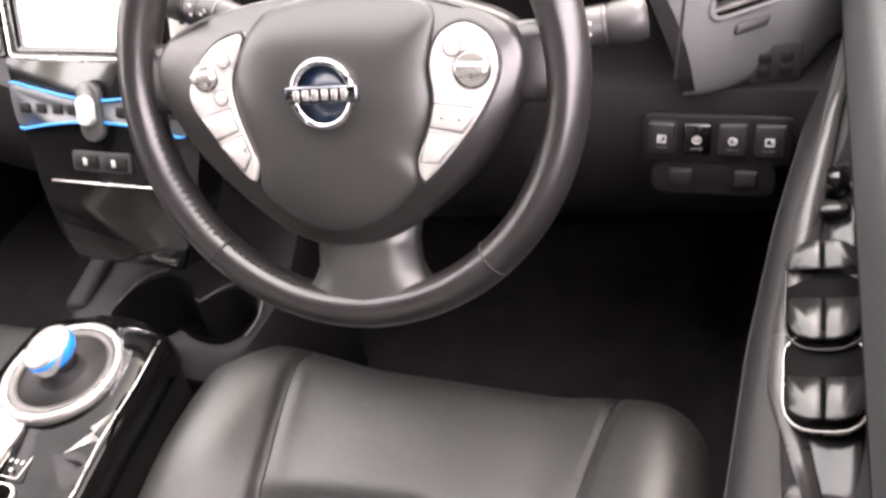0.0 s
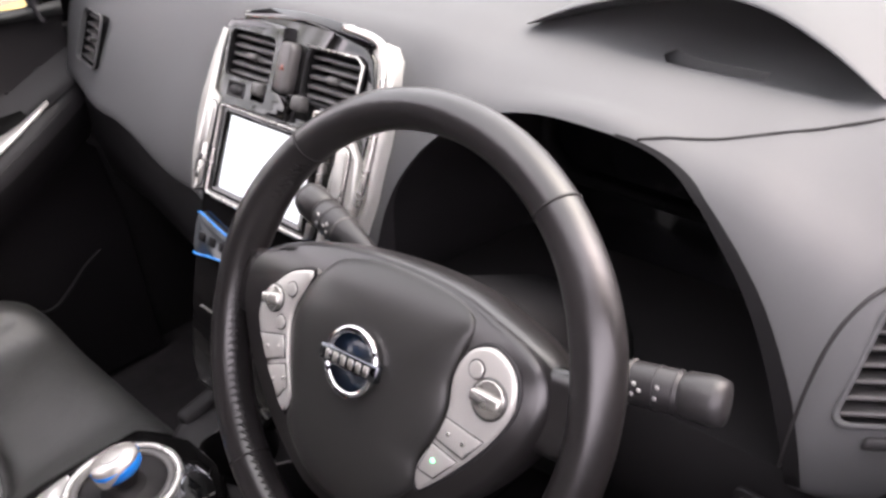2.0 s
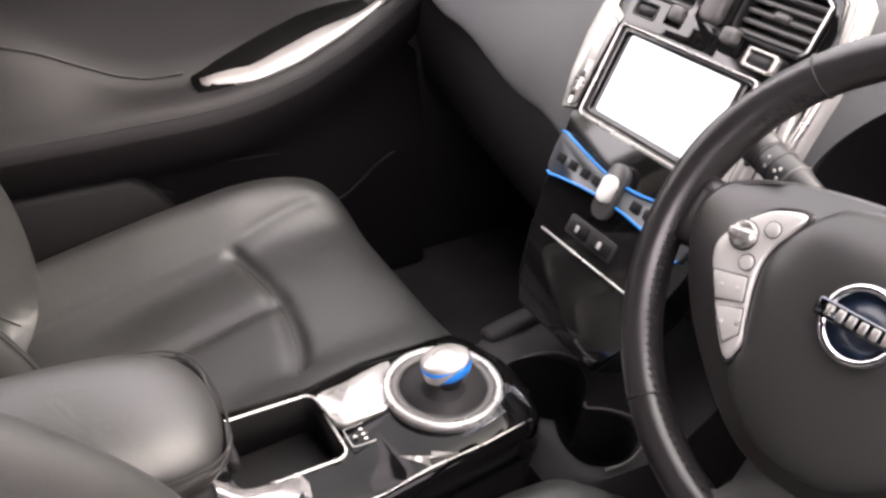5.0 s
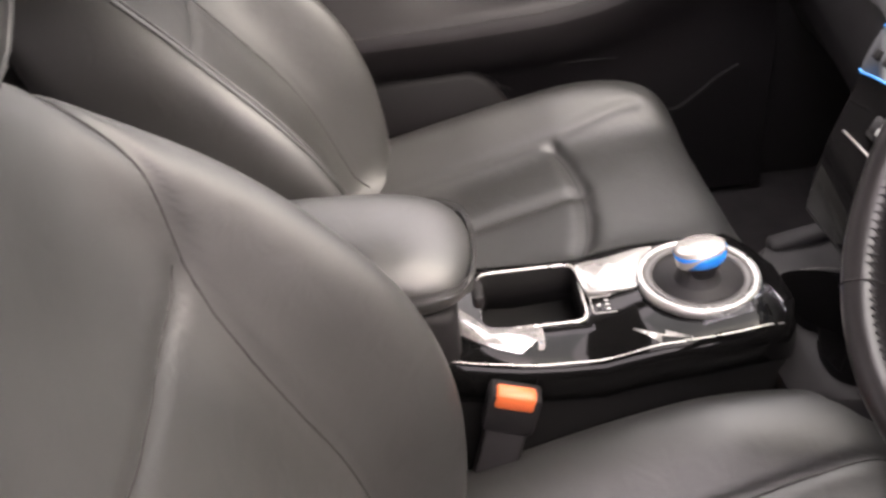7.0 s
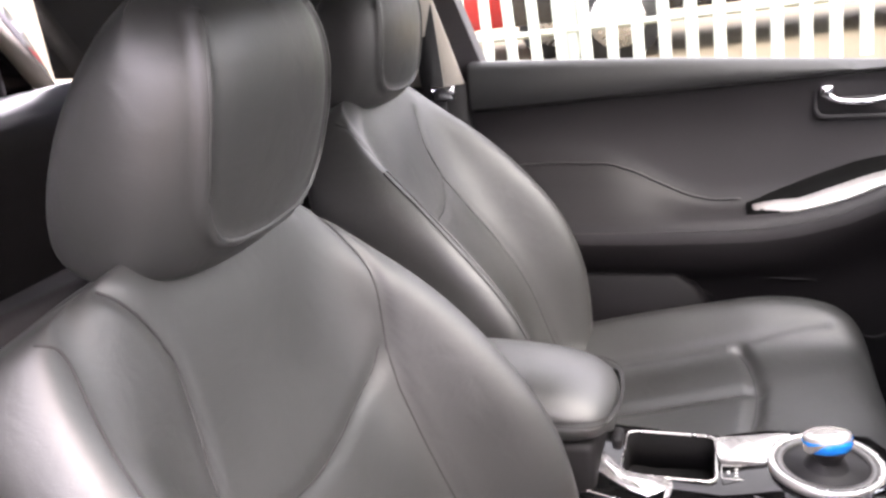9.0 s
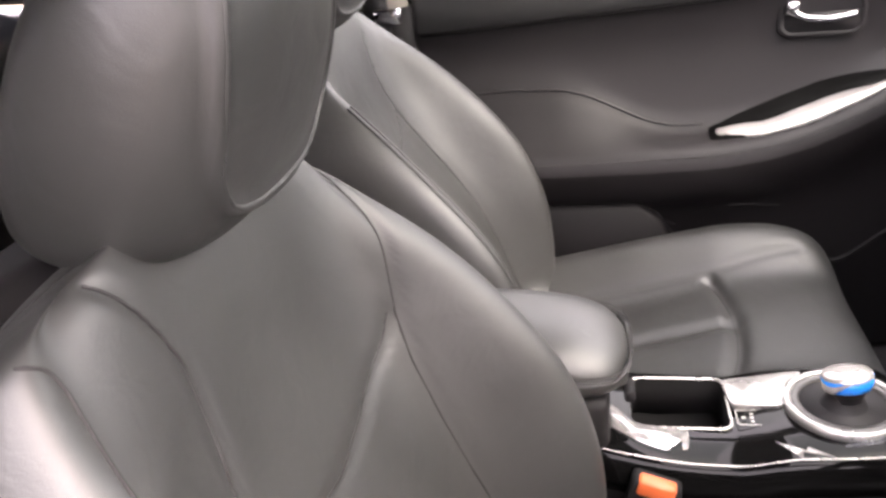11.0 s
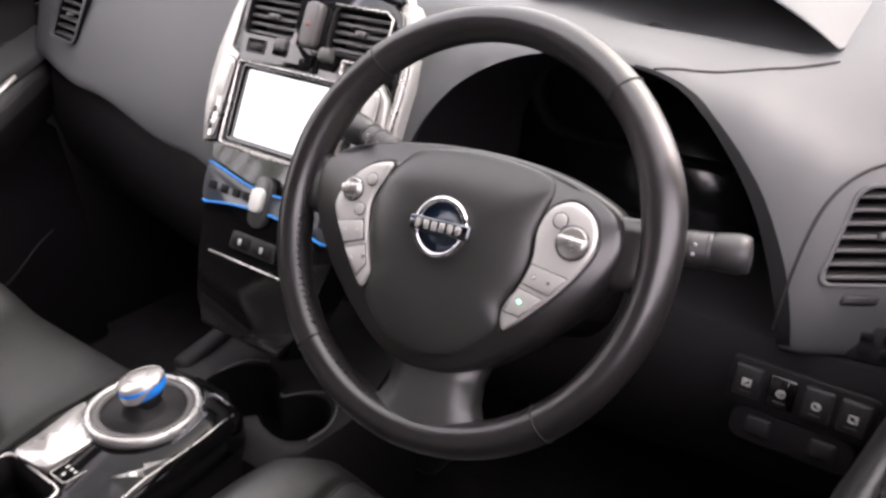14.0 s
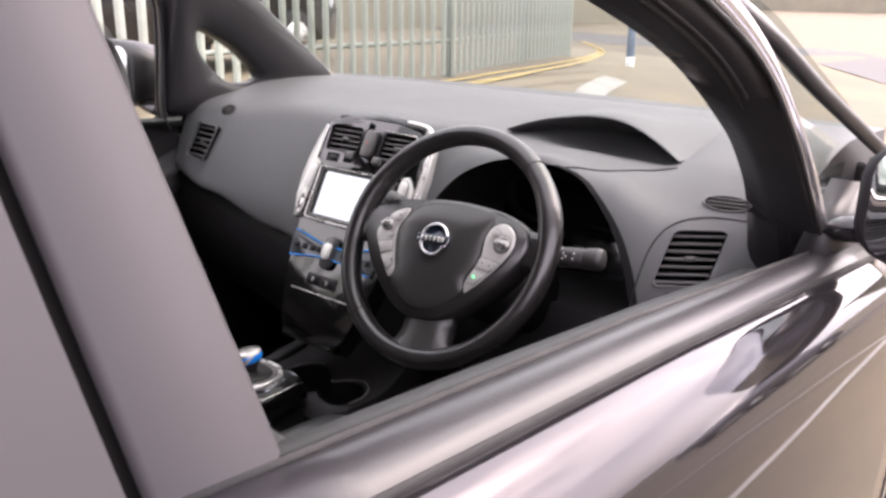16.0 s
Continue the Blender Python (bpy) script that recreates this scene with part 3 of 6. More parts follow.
    lower("knee_panel", np.linspace(.135, .71, 14), [(.135, [(.787, .842), (.783, .828), (.775, .79), (.775, .74), (.79, .68), (.85, .60), (.95, .54)]), (.75, [(.778, .853), (.772, .838), (.765, .80), (.775, .76), (.82, .70), (.90, .62), (.98, .56)])], TRIM, "dark plastic knee panel")
    part("support", rbox(0, 1.0, .62, .27, .30, .46, .02), DARK, d)
    # end vents
    slot_vent(d, "side_vent", PASS_VENT(), .098, .084, 6, "black slatted air vent", 12, DASH)
    dv = DRIVE_VENT()
    slot_vent(d, "side_vent", dv, .076, .086, 7, "black slatted air vent", 12, DASH)
    part("vent_wheel", rbox(0, 0, 0, .030, .010, .006, .003, 2, dv @ Matrix.Translation((0, -.058, .001))), DARK, d)
    for x, z, rad, flat_ in ((.650, 1.036, .034, .42), (-.574, 1.057, .024, .62)):
        a, b, c = front(x, z), front(x, z - .008), front(x + .012, z)
        m = plane_at(a + (c - a).cross(a - b).normalized() * .0015, c - a, a - b)
        ell = lambda k: [(k * rad * math.cos(q), k * rad * flat_ * math.sin(q)) for q in np.linspace(0, math.tau, 32, endpoint=False)]
        o = part("demister_vent", frame_ring(ell(1.06), ell(.96), .003, m @ Matrix.Translation((0, 0, -.001))), SLAT, d, "oval demister vent")
        part("backing", prism(ell(1.0), .001, m), VOID, o)
        for k in (-.5, 0, .5): part("slat", rbox(0, 0, 0, rad * 1.9 * math.sqrt(1 - k * k), .0022, .003, .0008, 1, m @ Matrix.Translation((0, k * rad * flat_, .002))), SLAT, o)
    # driver's switch row
    sp = plane_at((.606, .758, .815), (1, .02, 0), (0, .12, 1))
    pn = part("switch_panel", prism(rrect(0, 0, .125, .046, .006), .005, sp, .0015), TRIM, d, "black switch panel")
    for i in range(4):
        sw = part("switch", rbox(0, 0, 0, .024, .030, .008, .002, 2, sp @ Matrix.Translation((-.045 + .030 * i, .002, .006))), GLOSSB if i == 1 else DARK, pn)
        at = sp @ Matrix.Translation((-.045 + .030 * i, .002, .0100))
        part("symbol", frame_ring(rrect(0, 0, .0082, .0074, .0036 if i % 3 else .001), rrect(0, 0, .0054, .0046, .0022 if i % 3 else .0006), .0008, at), SYMBOL, sw)
        part("symbol", rbox(0, 0, 0, .0030, .0024, .0008, .0003, 1, at @ Matrix.Translation((.0012 * (i - 1), .0006, .0004))), SYMBOL, sw)
        part("symbol", rbox(0, 0, 0, .0105, .0009, .0008, .0003, 1, at @ Matrix.Translation((0, -.0085, .0004))), SLAT, sw)
    p2 = part("switch_panel", prism(rrect(0, 0, .108, .034, .012), .004, sp @ Matrix.Translation((0, -.042, -.002)), .0015), TRIM, d)
    for x in (-.028, .028):
        part("button", rbox(0, 0, 0, .022, .018, .006, .004, 2, sp @ Matrix.Translation((x, -.040, .003))), DARK, p2)
    mp = plane_at((.648, face_y(.648, .868) - .001, .870), (1, .25, 0), (0, .1, 1))
    mc = part("mirror_switch", prism(rrect(0, 0, .044, .034, .005), .005, mp, .001), DARK, d, "black mirror control")
    for x, y in ((-.009, .006), (.009, .006), (-.009, -.007), (.009, -.007)):
        part("button", rbox(0, 0, 0, .011, .009, .004, .001, 1, mp @ Matrix.Translation((x, y, .005))), TRIM, mc)
    part("seam", tube([front(v.x, v.y, .0006) for v in spline([(.570, .87, 0), (.572, .90, 0), (.576, .95, 0), (.584, .985, 0), (.60, 1.007, 0), (.63, 1.017, 0), (.67, 1.018, 0), (.70, 1.012, 0)], 6)], .0014, 5), STITCH, d)
    return d
dashboard = build_dashboard()

# ---- centre stack: local X right, Y up its sloping face, Z towards the cabin ----
STK = plane_at((-.012, .735, .905), (1, 0, 0), (0, .42, .91))
def mirror(pts):
    return pts + [(-x, y) for x, y in pts[::-1] if abs(x) > 1e-6]
def build_stack():
    s = thing("centre_stack", "gloss black centre stack with silver side trims", "control panel", at=(0, .75, .70))
    T = lambda x, y, z=0.: STK @ Matrix.Translation((x, y, z))
    half = [(-.070, -.235), (-.088, -.20), (-.104, -.15), (-.114, -.10), (-.122, -.035), (-.136, .05), (-.136, .11), (-.126, .160), (-.118, .186), (-.104, .198), (-.05, .204), (0, .205)]
    wide = [(x * (1 + .045 * max(0, min(1, (y + .05) / .2))) + .008, y + .006 * max(0, min(1, y / .2))) for x, y in mirror(half)[::-1]]
    VENTS = ((-.064, .158, -1), (.0735, .1565, 1))
    fa = part("fascia", prism(mirror(half)[::-1], .045, T(.006, 0, -.04), .006), GLOSSB, s, "piano black fascia")
    for vx, vy, k in VENTS: cut(fa, prism(rrect(vx, vy, .088, .054, .008), .2, T(0, 0, -.034)))
    sharp(fa, 40)
    upper = [(x, y) for x, y in wide if y > -.06]
    flank = part("flank", prism(upper, .050, T(.004, 0, -.052), .010, 3), SILVERP, s, "satin silver outer shell")
    for vx, vy, k in VENTS: cut(flank, prism(rrect(vx, vy, .088, .054, .008), .2, T(0, 0, -.1)))
    sharp(flank, 40)
    # silver surround of the passenger-side vent, running down beside the screen
    sur = [(-.128, -.012), (-.140, .03), (-.144, .075), (-.141, .105), (-.131, .155), (-.122, .184), (-.112, .194), (-.06, .199), (-.010, .198), (-.0105, .188), (-.0175, .128), (-.013, .1265), (.011, .1265), (.018, .121), (.017, .1015), (-.100, .1015), (-.103, .09), (-.105, -.006)]
    st = part("vent_surround", prism(sur, .012, T(0, 0, .002), .0025), GLOSSB, s, "piano black vent surround")
    cut(st, prism(rrect(-.064, .158, .086, .053, .008), .2, T(0, 0, -.05)), prism(rrect(-.036, .122, .026, .020, .003), .2, T(0, 0, -.05)), prism(rrect(-.078, .1185, .030, .014, .003), .2, T(0, 0, -.05)))
    sharp(st, 40)
    part("side_trim", prism([(-.129, -.011), (-.140, .03), (-.1435, .075), (-.1405, .105), (-.1305, .155), (-.1225, .182), (-.1135, .181), (-.1165, .15), (-.1195, .112), (-.1030, .1045), (-.1060, .09), (-.1075, -.005)], .0022, T(0, 0, .0135), .0010), SILVERP, s, "satin silver trim")
    right_trim = [(.106, -.006), (.108, .06), (.112, .105), (.124, .108), (.140, .09), (.147, .05), (.142, .01), (.134, -.012)]
    part("side_trim", prism(right_trim[::-1], .012, T(0, 0, .002), .0025)
         , SILVERP, s, "satin silver trim")
    part("edge_trim", tube([STK @ Vector(p) for p in spline([(.132, -.02, .004), (.146, .04, .006), (.150, .10, .006), (.147, .15, .006), (.139, .188, .006), (.124, .205, .004), (.07, .211, .002)], 5)], .0045, 8), SATIN, s, "bright outer edge")
    for k, px_ in ((-1, -.1155), (1, .1265)):
        pm = T(px_, .047, .0155) @ pose(0, 0, 0, 0, 0, k * 3)
        part("strip_gap", frame_ring(rrect(0, 0, .0215, .106, .0105), rrect(0, 0, .019, .1035, .0095), .0016, pm), DARK, s)
        pill = part("button_strip", prism(rrect(0, 0, .019, .1035, .0095), .003, pm, .0012), SATIN, s)
        part("bright_cap", prism(rrect(0, .024, .014, .046, .006), .0015, pm @ Matrix.Translation((0, 0, .003)), .0005), SILVERP, pill)
        for j in range(2): part("button", rbox(0, 0, 0, .006, .008, .003, .0012, 1, pm @ Matrix.Translation((0, -.038 + .022 * j, .004))), GRAPH, pill)
    for vx, vy, k in VENTS:
        vm = T(vx, vy, .010 if k < 0 else .006)
        v = slot_vent(s, "air_vent", vm, .084, .051, 5, "black slatted centre air vent", 15)
        if k > 0:
            part("chrome_edge", tube([vm @ Vector((x, y, .004)) for x, y in ((-.044, .0285), (.034, .0285), (.0440, .022), (.0445, -.020), (.038, -.0285))], .0013, 6), SATIN, v)
    for tx, ty in ((-.078, .1185), (.080, .1145)):
        tw = part("thumb_wheel", tube([STK @ Vector((tx - .011, ty, .008)), STK @ Vector((tx + .011, ty, .008))], .0065, 16), DARK, s)
        part("wheel_surround", frame_ring(rrect(tx, ty, .034, .018, .003), rrect(tx, ty, .029, .0135, .002), .0145, T(0, 0, 0)), SATIN if tx > 0 else DARK, tw)
    for lx, ly in ((-.036, .122), (.037, .121)):
        lv = part("vent_lever", rbox(0, 0, 0, .017, .016, .016, .004, 2, T(lx, ly + .004, .012)), SLAT, s)
        part("lever_well", prism(rrect(lx, ly - .002, .024, .022, .003), .003, T(0, 0, .004)), VOID, lv)
    part("hazard_button", prism(rrect(0, 0, .0255, .055, .009), .014, T(.001, .1565, .003), .004), material("grey_button", (.075, .07, .068), .35), s, "grey pill-shaped hazard button")
    part("hazard_mark", prism([(.001 + .005 * math.cos(a), .156 + .005 * math.sin(a)) for a in (radians(90), radians(210), radians(330))], .0006, T(0, 0, .0168)), material("dull_red", (.22, .06, .04), .5, 0, 0, 1, 0, 1), s)
    top = mirror([(-.108, .192), (-.06, .200), (0, .203)]) + mirror([(.114, .206), (.06, .215), (0, .218)])
    part("top_trim", prism(top, .016, T(.006, 0, -.012), .004), GLOSSB, s)
    # screen
    part("screen", prism(rrect(-.004, .0465, .158, .086, .003), .004, T(0, 0, .006)), SCREEN, s, "bright white lit touch screen")
    part("screen_bezel", frame_ring(rrect(-.004, .0450, .190, .103, .005), rrect(-.004, .0465, .158, .086, .003), .010, T(0, 0, .004)), GLOSSB, s)
    part("screen_edge", frame_ring(rrect(-.004, .0450, .193, .106, .006), rrect(-.004, .0450, .190, .103, .005), .0125, T(0, 0, .004)), SATIN, s)
    part("screen_foot", rbox(0, 0, 0, .17, .003, .002, .001, 1, T(-.004, -.0095, .0145)), SATIN, s)
    # climate controls: bow-tie panel with blue outline
    tie = smooth_outline([(-.113, -.036), (-.092, -.038), (-.060, -.044), (-.02, -.050), (.02, -.050), (.060, -.044), (.092, -.038), (.117, -.036), (.114, -.060), (.108, -.084), (.08, -.081), (.04, -.076), (0, -.074), (-.04, -.076), (-.08, -.081), (-.108, -.084), (-.114, -.060)], 3)
    cl = part("climate_panel", prism(tie, .006, T(0, 0, .004), .001), material("grey_control_plastic", (.06, .065, .07), .35), s, "grey bow-tie climate control panel")
    for row in (tie[0:22], tie[27:46]):
        part("blue_outline", tube([(STK @ Vector((x, y, .011))) for x, y in row], .0014, 6), BLUE_L, cl, "blue edge line")
    for x in (-.096, -.074, -.052, -.032, .032, .052, .074, .096):
        part("button", rbox(0, 0, 0, .014, .011, .003, .003, 2, T(x, -.062, .0105)), TRIM, cl)
    kn = part("knob_base", prism(rrect(-.006, -.063, .030, .064, .013), .012, T(0, 0, .004), .003), material("dark_grey_gloss", (.05, .05, .05), .25), s)
    part("rocker", prism(rrect(-.006, -.061, .019, .030, .008), .010, T(0, 0, .014), .003), material("pearl_button", (.7, .7, .66), .3), kn, "pearl white rocker button")
    hp = part("seat_heater_panel", prism(rrect(-.006, -.118, .078, .022, .003), .004, T(0, 0, .004), .001), DARK, s)
    for x in (-.025, .013):
        bt = part("button", rbox(0, 0, 0, .032, .016, .005, .002, 1, T(x, -.118, .008)), TRIM, hp)
        part("symbol", rbox(0, 0, 0, .005, .008, .001, .0003, 1, T(x, -.118, .0112)), SYMBOL, bt)
    part("chrome_line", rbox(0, 0, 0, .18, .0025, .003, .001, 1, T(.01, -.143, .006)), SATIN, s)
build_stack()

# ---- steering wheel: local X right, Y up in its plane, Z towards the driver ----
WM = plane_at((.345, .589, .9645), (1, .03, 0), (0, .459, .888)) @ pose(0, 0, 0, 0, 0, 3)
STALK = material("stalk_plastic", (.019, .018, .0185), .40, 0, .1, 900, .15, 8)
STALK_END = material("grey_stalk_end", (.024, .023, .023), .40, 0, .1, 900, .1, 8)
def build_wheel():
    w = thing("steering_wheel", "black leather three-spoke steering wheel with silver buttons", "steering wheel", at=(.345, .60, .96))
    rings = []; N = 96
    for i in range(N):
        a = math.tau * i / N; deg = math.degrees(a)
        g = 1 + .10 * (math.exp(-((deg - 20) / 14) ** 2) + math.exp(-((deg - 160) / 14) ** 2))
        c, s_ = math.cos(a), math.sin(a); ring = []
        for k in range(14):
            b = math.tau * k / 14
            rr = .1725 + .0152 * g * math.cos(b)
            ring.append(WM @ Vector((rr * c, rr * s_, -.006 + .0175 * g * math.sin(b))))
        rings.append(ring)
    rings.append(rings[0]); bm = loft(rings, cap=False); bmesh.ops.remove_doubles(bm, verts=bm.verts, dist=1e-6)
    part("rim", bm, LEATHER_D, w, "black leather rim")
    for deg in (48.5, 131.5, 228.5, 311.5):
        a = radians(deg); pts = []
        for k in range(20):
            b = math.tau * k / 20; rr = .1725 + .0154 * math.cos(b)
            pts.append(WM @ Vector((rr * math.cos(a), rr * math.sin(a), -.006 + .0178 * math.sin(b))))
        part("rim_seam", tube(pts, .0009, 5, True), STITCH, w)
    st = [WM @ Vector((.1588 * math.cos(a) + (.0016 if i % 2 else -.0016) * math.cos(a), .1588 * math.sin(a), .001 + (.0030 if i % 2 else -.0030))) for i, a in enumerate(np.linspace(radians(134), radians(256), 110))]
    part("stitching", tube(st, .0011, 4), STITCH, w)
    for a in np.linspace(radians(136), radians(224), 42):
        bend = [(.1725 + .0153 * math.cos(b), -.006 + .0176 * math.sin(b)) for b in np.linspace(radians(136), radians(174), 5)]
        part("stitch", tube([WM @ Vector((rr_ * math.cos(a), rr_ * math.sin(a), z_)) for rr_, z_ in bend], [.0003, .0006, .0008, .0007, .0003], 5), STITCH, w)
    hub = smooth_outline([(0, .068), (.06, .064), (.105, .054), (.138, .038), (.148, .012), (.138, -.020), (.110, -.058), (.070, -.094), (.035, -.115), (0, -.121), (-.035, -.115), (-.070, -.094), (-.110, -.058), (-.138, -.020), (-.148, .012), (-.138, .038), (-.105, .054), (-.06, .064)], 4)
    roll_off = lambda x, y: 4.2 * max(0, y - .018) ** 2 * min(1, max(0, (.10 - abs(x)) / .03))
    def dome(out, levels, mat, name, label=""):
        rr = [[WM @ Vector((x * k, -.01 * (1 - k) + y * k, z - roll_off(x * k, y * k))) for x, y in out] for k, z in levels]
        bm = loft(rr); return part(name, bm, mat, w, label)
    dome(hub, [(.97, -.035), (1.0, -.02), (1.0, -.004), (.985, .004), (.95, .010)], LEATHER_D, "hub_shell")
    bag = smooth_outline([(0, .064), (.055, .060), (.084, .050), (.083, .030), (.0785, .008), (.080, -.010), (.0765, -.028), (.0665, -.050), (.066, -.070), (.040, -.095), (.020, -.104), (0, -.107), (-.020, -.104), (-.040, -.094), (-.060, -.074), (-.0595, -.056), (-.0645, -.040), (-.072, -.016), (-.0745, .002), (-.071, .018), (-.064, .034), (-.054, .048), (-.040, .058)], 3)
    ang = [math.atan2(y + .02, x) for x, y in bag]
    rr = []
    for q, z in ((1.0, .004), (1.0, .0112), (.994, .0132), (.98, .0148), (.95, .0164), (.90, .0184), (.82, .0204), (.72, .0222), (.60, .0236), (.46, .0246), (.32, .0252), (.18, .0256), (.05, .0257)):
        e = q ** 2
        rr.append([WM @ Vector((q * (x * e + .074 * math.cos(a) * (1 - e)), q * (y * e + (-.02 + .080 * math.sin(a)) * (1 - e)) - .012 * (1 - q), z)) for (x, y), a in zip(bag, ang)])
    inv = WM.inverted()
    for row in rr:
        for i, v in enumerate(row):
            o = inv @ v; row[i] = WM @ Vector((o.x, o.y, o.z - 1.15 * roll_off(o.x, o.y)))
    part("airbag_cover", loft(rr), BAG, w, "matt black airbag cover")
    disc = lambda x, y, r, n=24, f=1.: [(x + r * math.cos(a), y + r * f * math.sin(a)) for a in np.linspace(0, math.tau, n, endpoint=False)]
    def outline_on_wheel(name, pts, z, r, mat, parent):
        part(name, tube([WM @ Vector((x, y, z)) for x, y in pts], r, 5, True), mat, parent)
    for k in (-1, 1):
        sil = smooth_outline([(.107, .039), (.121, .032), (.128, .020), (.128, .004), (.116, -.020), (.094, -.047), (.078, -.063), (.071, -.067), (.068, -.053), (.079, -.028), (.083, -.008), (.081, .011), (.085, .026), (.093, .035)] if k > 0 else
                             [(-.064, .041), (-.082, .037), (-.094, .029), (-.106, .015), (-.113, -.001), (-.108, -.016), (-.092, -.039), (-.077, -.058), (-.066, -.067), (-.061, -.053), (-.065, -.041), (-.073, -.017), (-.076, .002), (-.073, .016), (-.067, .028)], 3)
        cx_, cy_ = k * .096, -.004
        rr = [[WM @ Vector((cx_ + (x - cx_) * q, cy_ + (y - cy_) * q, z)) for x, y in sil] for q, z in ((1.03, .006), (1.0, .0135), (.975, .0150), (.92, .0158), (.5, .0163))]
        sp = part("button_panel", loft(rr), SILVERP, w, "satin silver button panel")
        outline_on_wheel("panel_gap", [(cx_ + (x - cx_) * 1.03, cy_ + (y - cy_) * 1.03) for x, y in sil], .0118, .0016, DARK, sp)
        ox, oy, tilt, rad = (.112, .009, -4, .0135) if k > 0 else (-.096, .012, 8, .0110)
        cup = part("rocker_recess", prism(disc(ox, oy, rad), .0012, WM @ Matrix.Translation((0, 0, .0160))), GRAPH, sp)
        part("rocker", prism(disc(ox, oy, rad * .88), .0022, WM @ Matrix.Translation((0, 0, .0164)), .0008), SATIN, cup)
        part("rocker_bar", rbox(0, 0, 0, rad * 1.75, .0085, .006, .0026, 3, WM @ Matrix.Translation((ox, oy, .0200)) @ pose(0, 0, 0, 0, 0, tilt)), SATIN, cup)
        for bx, by, br in (((.0985, .0235, .0055),) if k > 0 else ((-.079, .0235, .0052), (-.0845, -.0035, .0052))):
            rb = part("round_button", prism(disc(bx, by, br, 18), .0018, WM @ Matrix.Translation((0, 0, .0160)), .0006), SILVERP, sp)
            outline_on_wheel("button_gap", disc(bx, by, br * 1.1, 18), .0165, .0005, DARK, rb)
        quads = ([(.0835, -.013), (.1150, -.0175), (.1030, -.0335), (.0790, -.0290)], [(.0775, -.0325), (.0995, -.0370), (.0840, -.0545), (.0705, -.0535)]) if k > 0 else ([(-.1050, -.0180), (-.0780, -.0115), (-.0725, -.0280), (-.0930, -.0355)], [(-.0905, -.0390), (-.0705, -.0315), (-.0645, -.0480), (-.0720, -.0590)])
        for i, quad in enumerate(quads):
            qx, qy = sum(x for x, _ in quad) / 4, sum(y for _, y in quad) / 4
            bt = part("button", prism([(qx + (x - qx) * .94, qy + (y - qy) * .92) for x, y in (quad[::-1] if k > 0 else quad[::-1])], .0016, WM @ Matrix.Translation((0, 0, .0158)), .0006), SILVERP, sp)
            outline_on_wheel("button_gap", quad, .0163, .0006, GRAPH, bt)
            d = Vector((quad[1][0] - quad[0][0], quad[1][1] - quad[0][1])).normalized()
            for o in (-.0062, .0062):
                lamp = k > 0 and i == 1
                if lamp and o > 0: continue
                part("dot", prism(disc(qx + d.x * o * (.2 if lamp else 1), qy + d.y * o, .0016, 12), .0010, WM @ Matrix.Translation((0, 0, .0172)), .0003), GREEN_L if lamp else SATIN, bt)
        arm = [[WM @ Vector((k * x, y, z)) for y, z in ((.040 - o, -.028), (.043 - o, .0), (.032 - o, .006 - e), (-.008 + o, .006 - e), (-.022 + o, .0), (-.020 + o, -.028))] for x, o, e in ((.125, 0, 0), (.15, .004, .004), (.172, .0, .006))]
        part("side_spoke", loft(arm), LEATHER_D, w, sub=1)
    low = [[WM @ Vector((x, y, z)) for x, z in ((-hw + .012, -.03), (-hw + .010, -.004), (-hw * .55 + .012, .004), (.012, .0065), (hw * .55 + .012, .004), (hw + .014, -.004), (hw + .012, -.03))] for y, hw in ((-.105, .040), (-.120, .037), (-.138, .038), (-.150, .044), (-.160, .056), (-.168, .068))]
    part("lower_spoke", loft(low), material("dark_satin_metal", (.075, .075, .073), .40, .6, 0, 1, .05, 20), w, "dark satin lower spoke")
    # round badge with a crossbar
    ring = [[WM @ Vector(((.0225 + .003 * math.cos(b)) * math.cos(a) + .006, (.0225 + .003 * math.cos(b)) * math.sin(a) - .003, .029 + .003 * math.sin(b))) for b in np.linspace(0, math.tau, 8, endpoint=False)] for a in np.linspace(0, math.tau, 41)]
    bm = loft(ring, cap=False); bmesh.ops.remove_doubles(bm, verts=bm.verts, dist=1e-6)
    bg = part("badge", bm, CHROME, w, "chrome ring badge with a crossbar")
    part("badge_bar", rbox(0, 0, 0, .056, .012, .006, .0015, 2, WM @ Matrix.Translation((.006, -.003, .030))), material("dark_chrome", (.16, .17, .19), .12, 1, 0, 1, 0, 1), bg)
    part("badge_field", prism([(.0215 * math.cos(a) + .006, .0215 * math.sin(a) - .003) for a in np.linspace(0, math.tau, 24, endpoint=False)], .002, WM @ Matrix.Translation((0, 0, .0255))), material("dark_blue_lens", (.004, .010, .022), .3, 0, 0, 1, 0, 1, .3), bg)
    for i in range(6): part("badge_mark", rbox(0, 0, 0, .0045, .007, .001, .0003, 1, WM @ Matrix.Translation((-.0125 + .0074 * i, -.003, .0333))), SATIN, bg)
    # column and stalks
    c = thing("steering_column", "black plastic steering column shroud with control stalks", "steering column", at=(.345, .75, .90))
    CM = WM
    shr = [[CM @ Vector((x * k, y * k - .01, z)) for x, y in smooth_outline([(0, .055), (.05, .05), (.072, .02), (.07, -.03), (.045, -.06), (0, -.066), (-.045, -.06), (-.07, -.03), (-.072, .02), (-.05, .05)], 3)] for k, z in ((.9, -.04), (1, -.05), (1.05, -.12), (1.1, -.24))]
    part("shroud", loft(shr), TRIM, c)
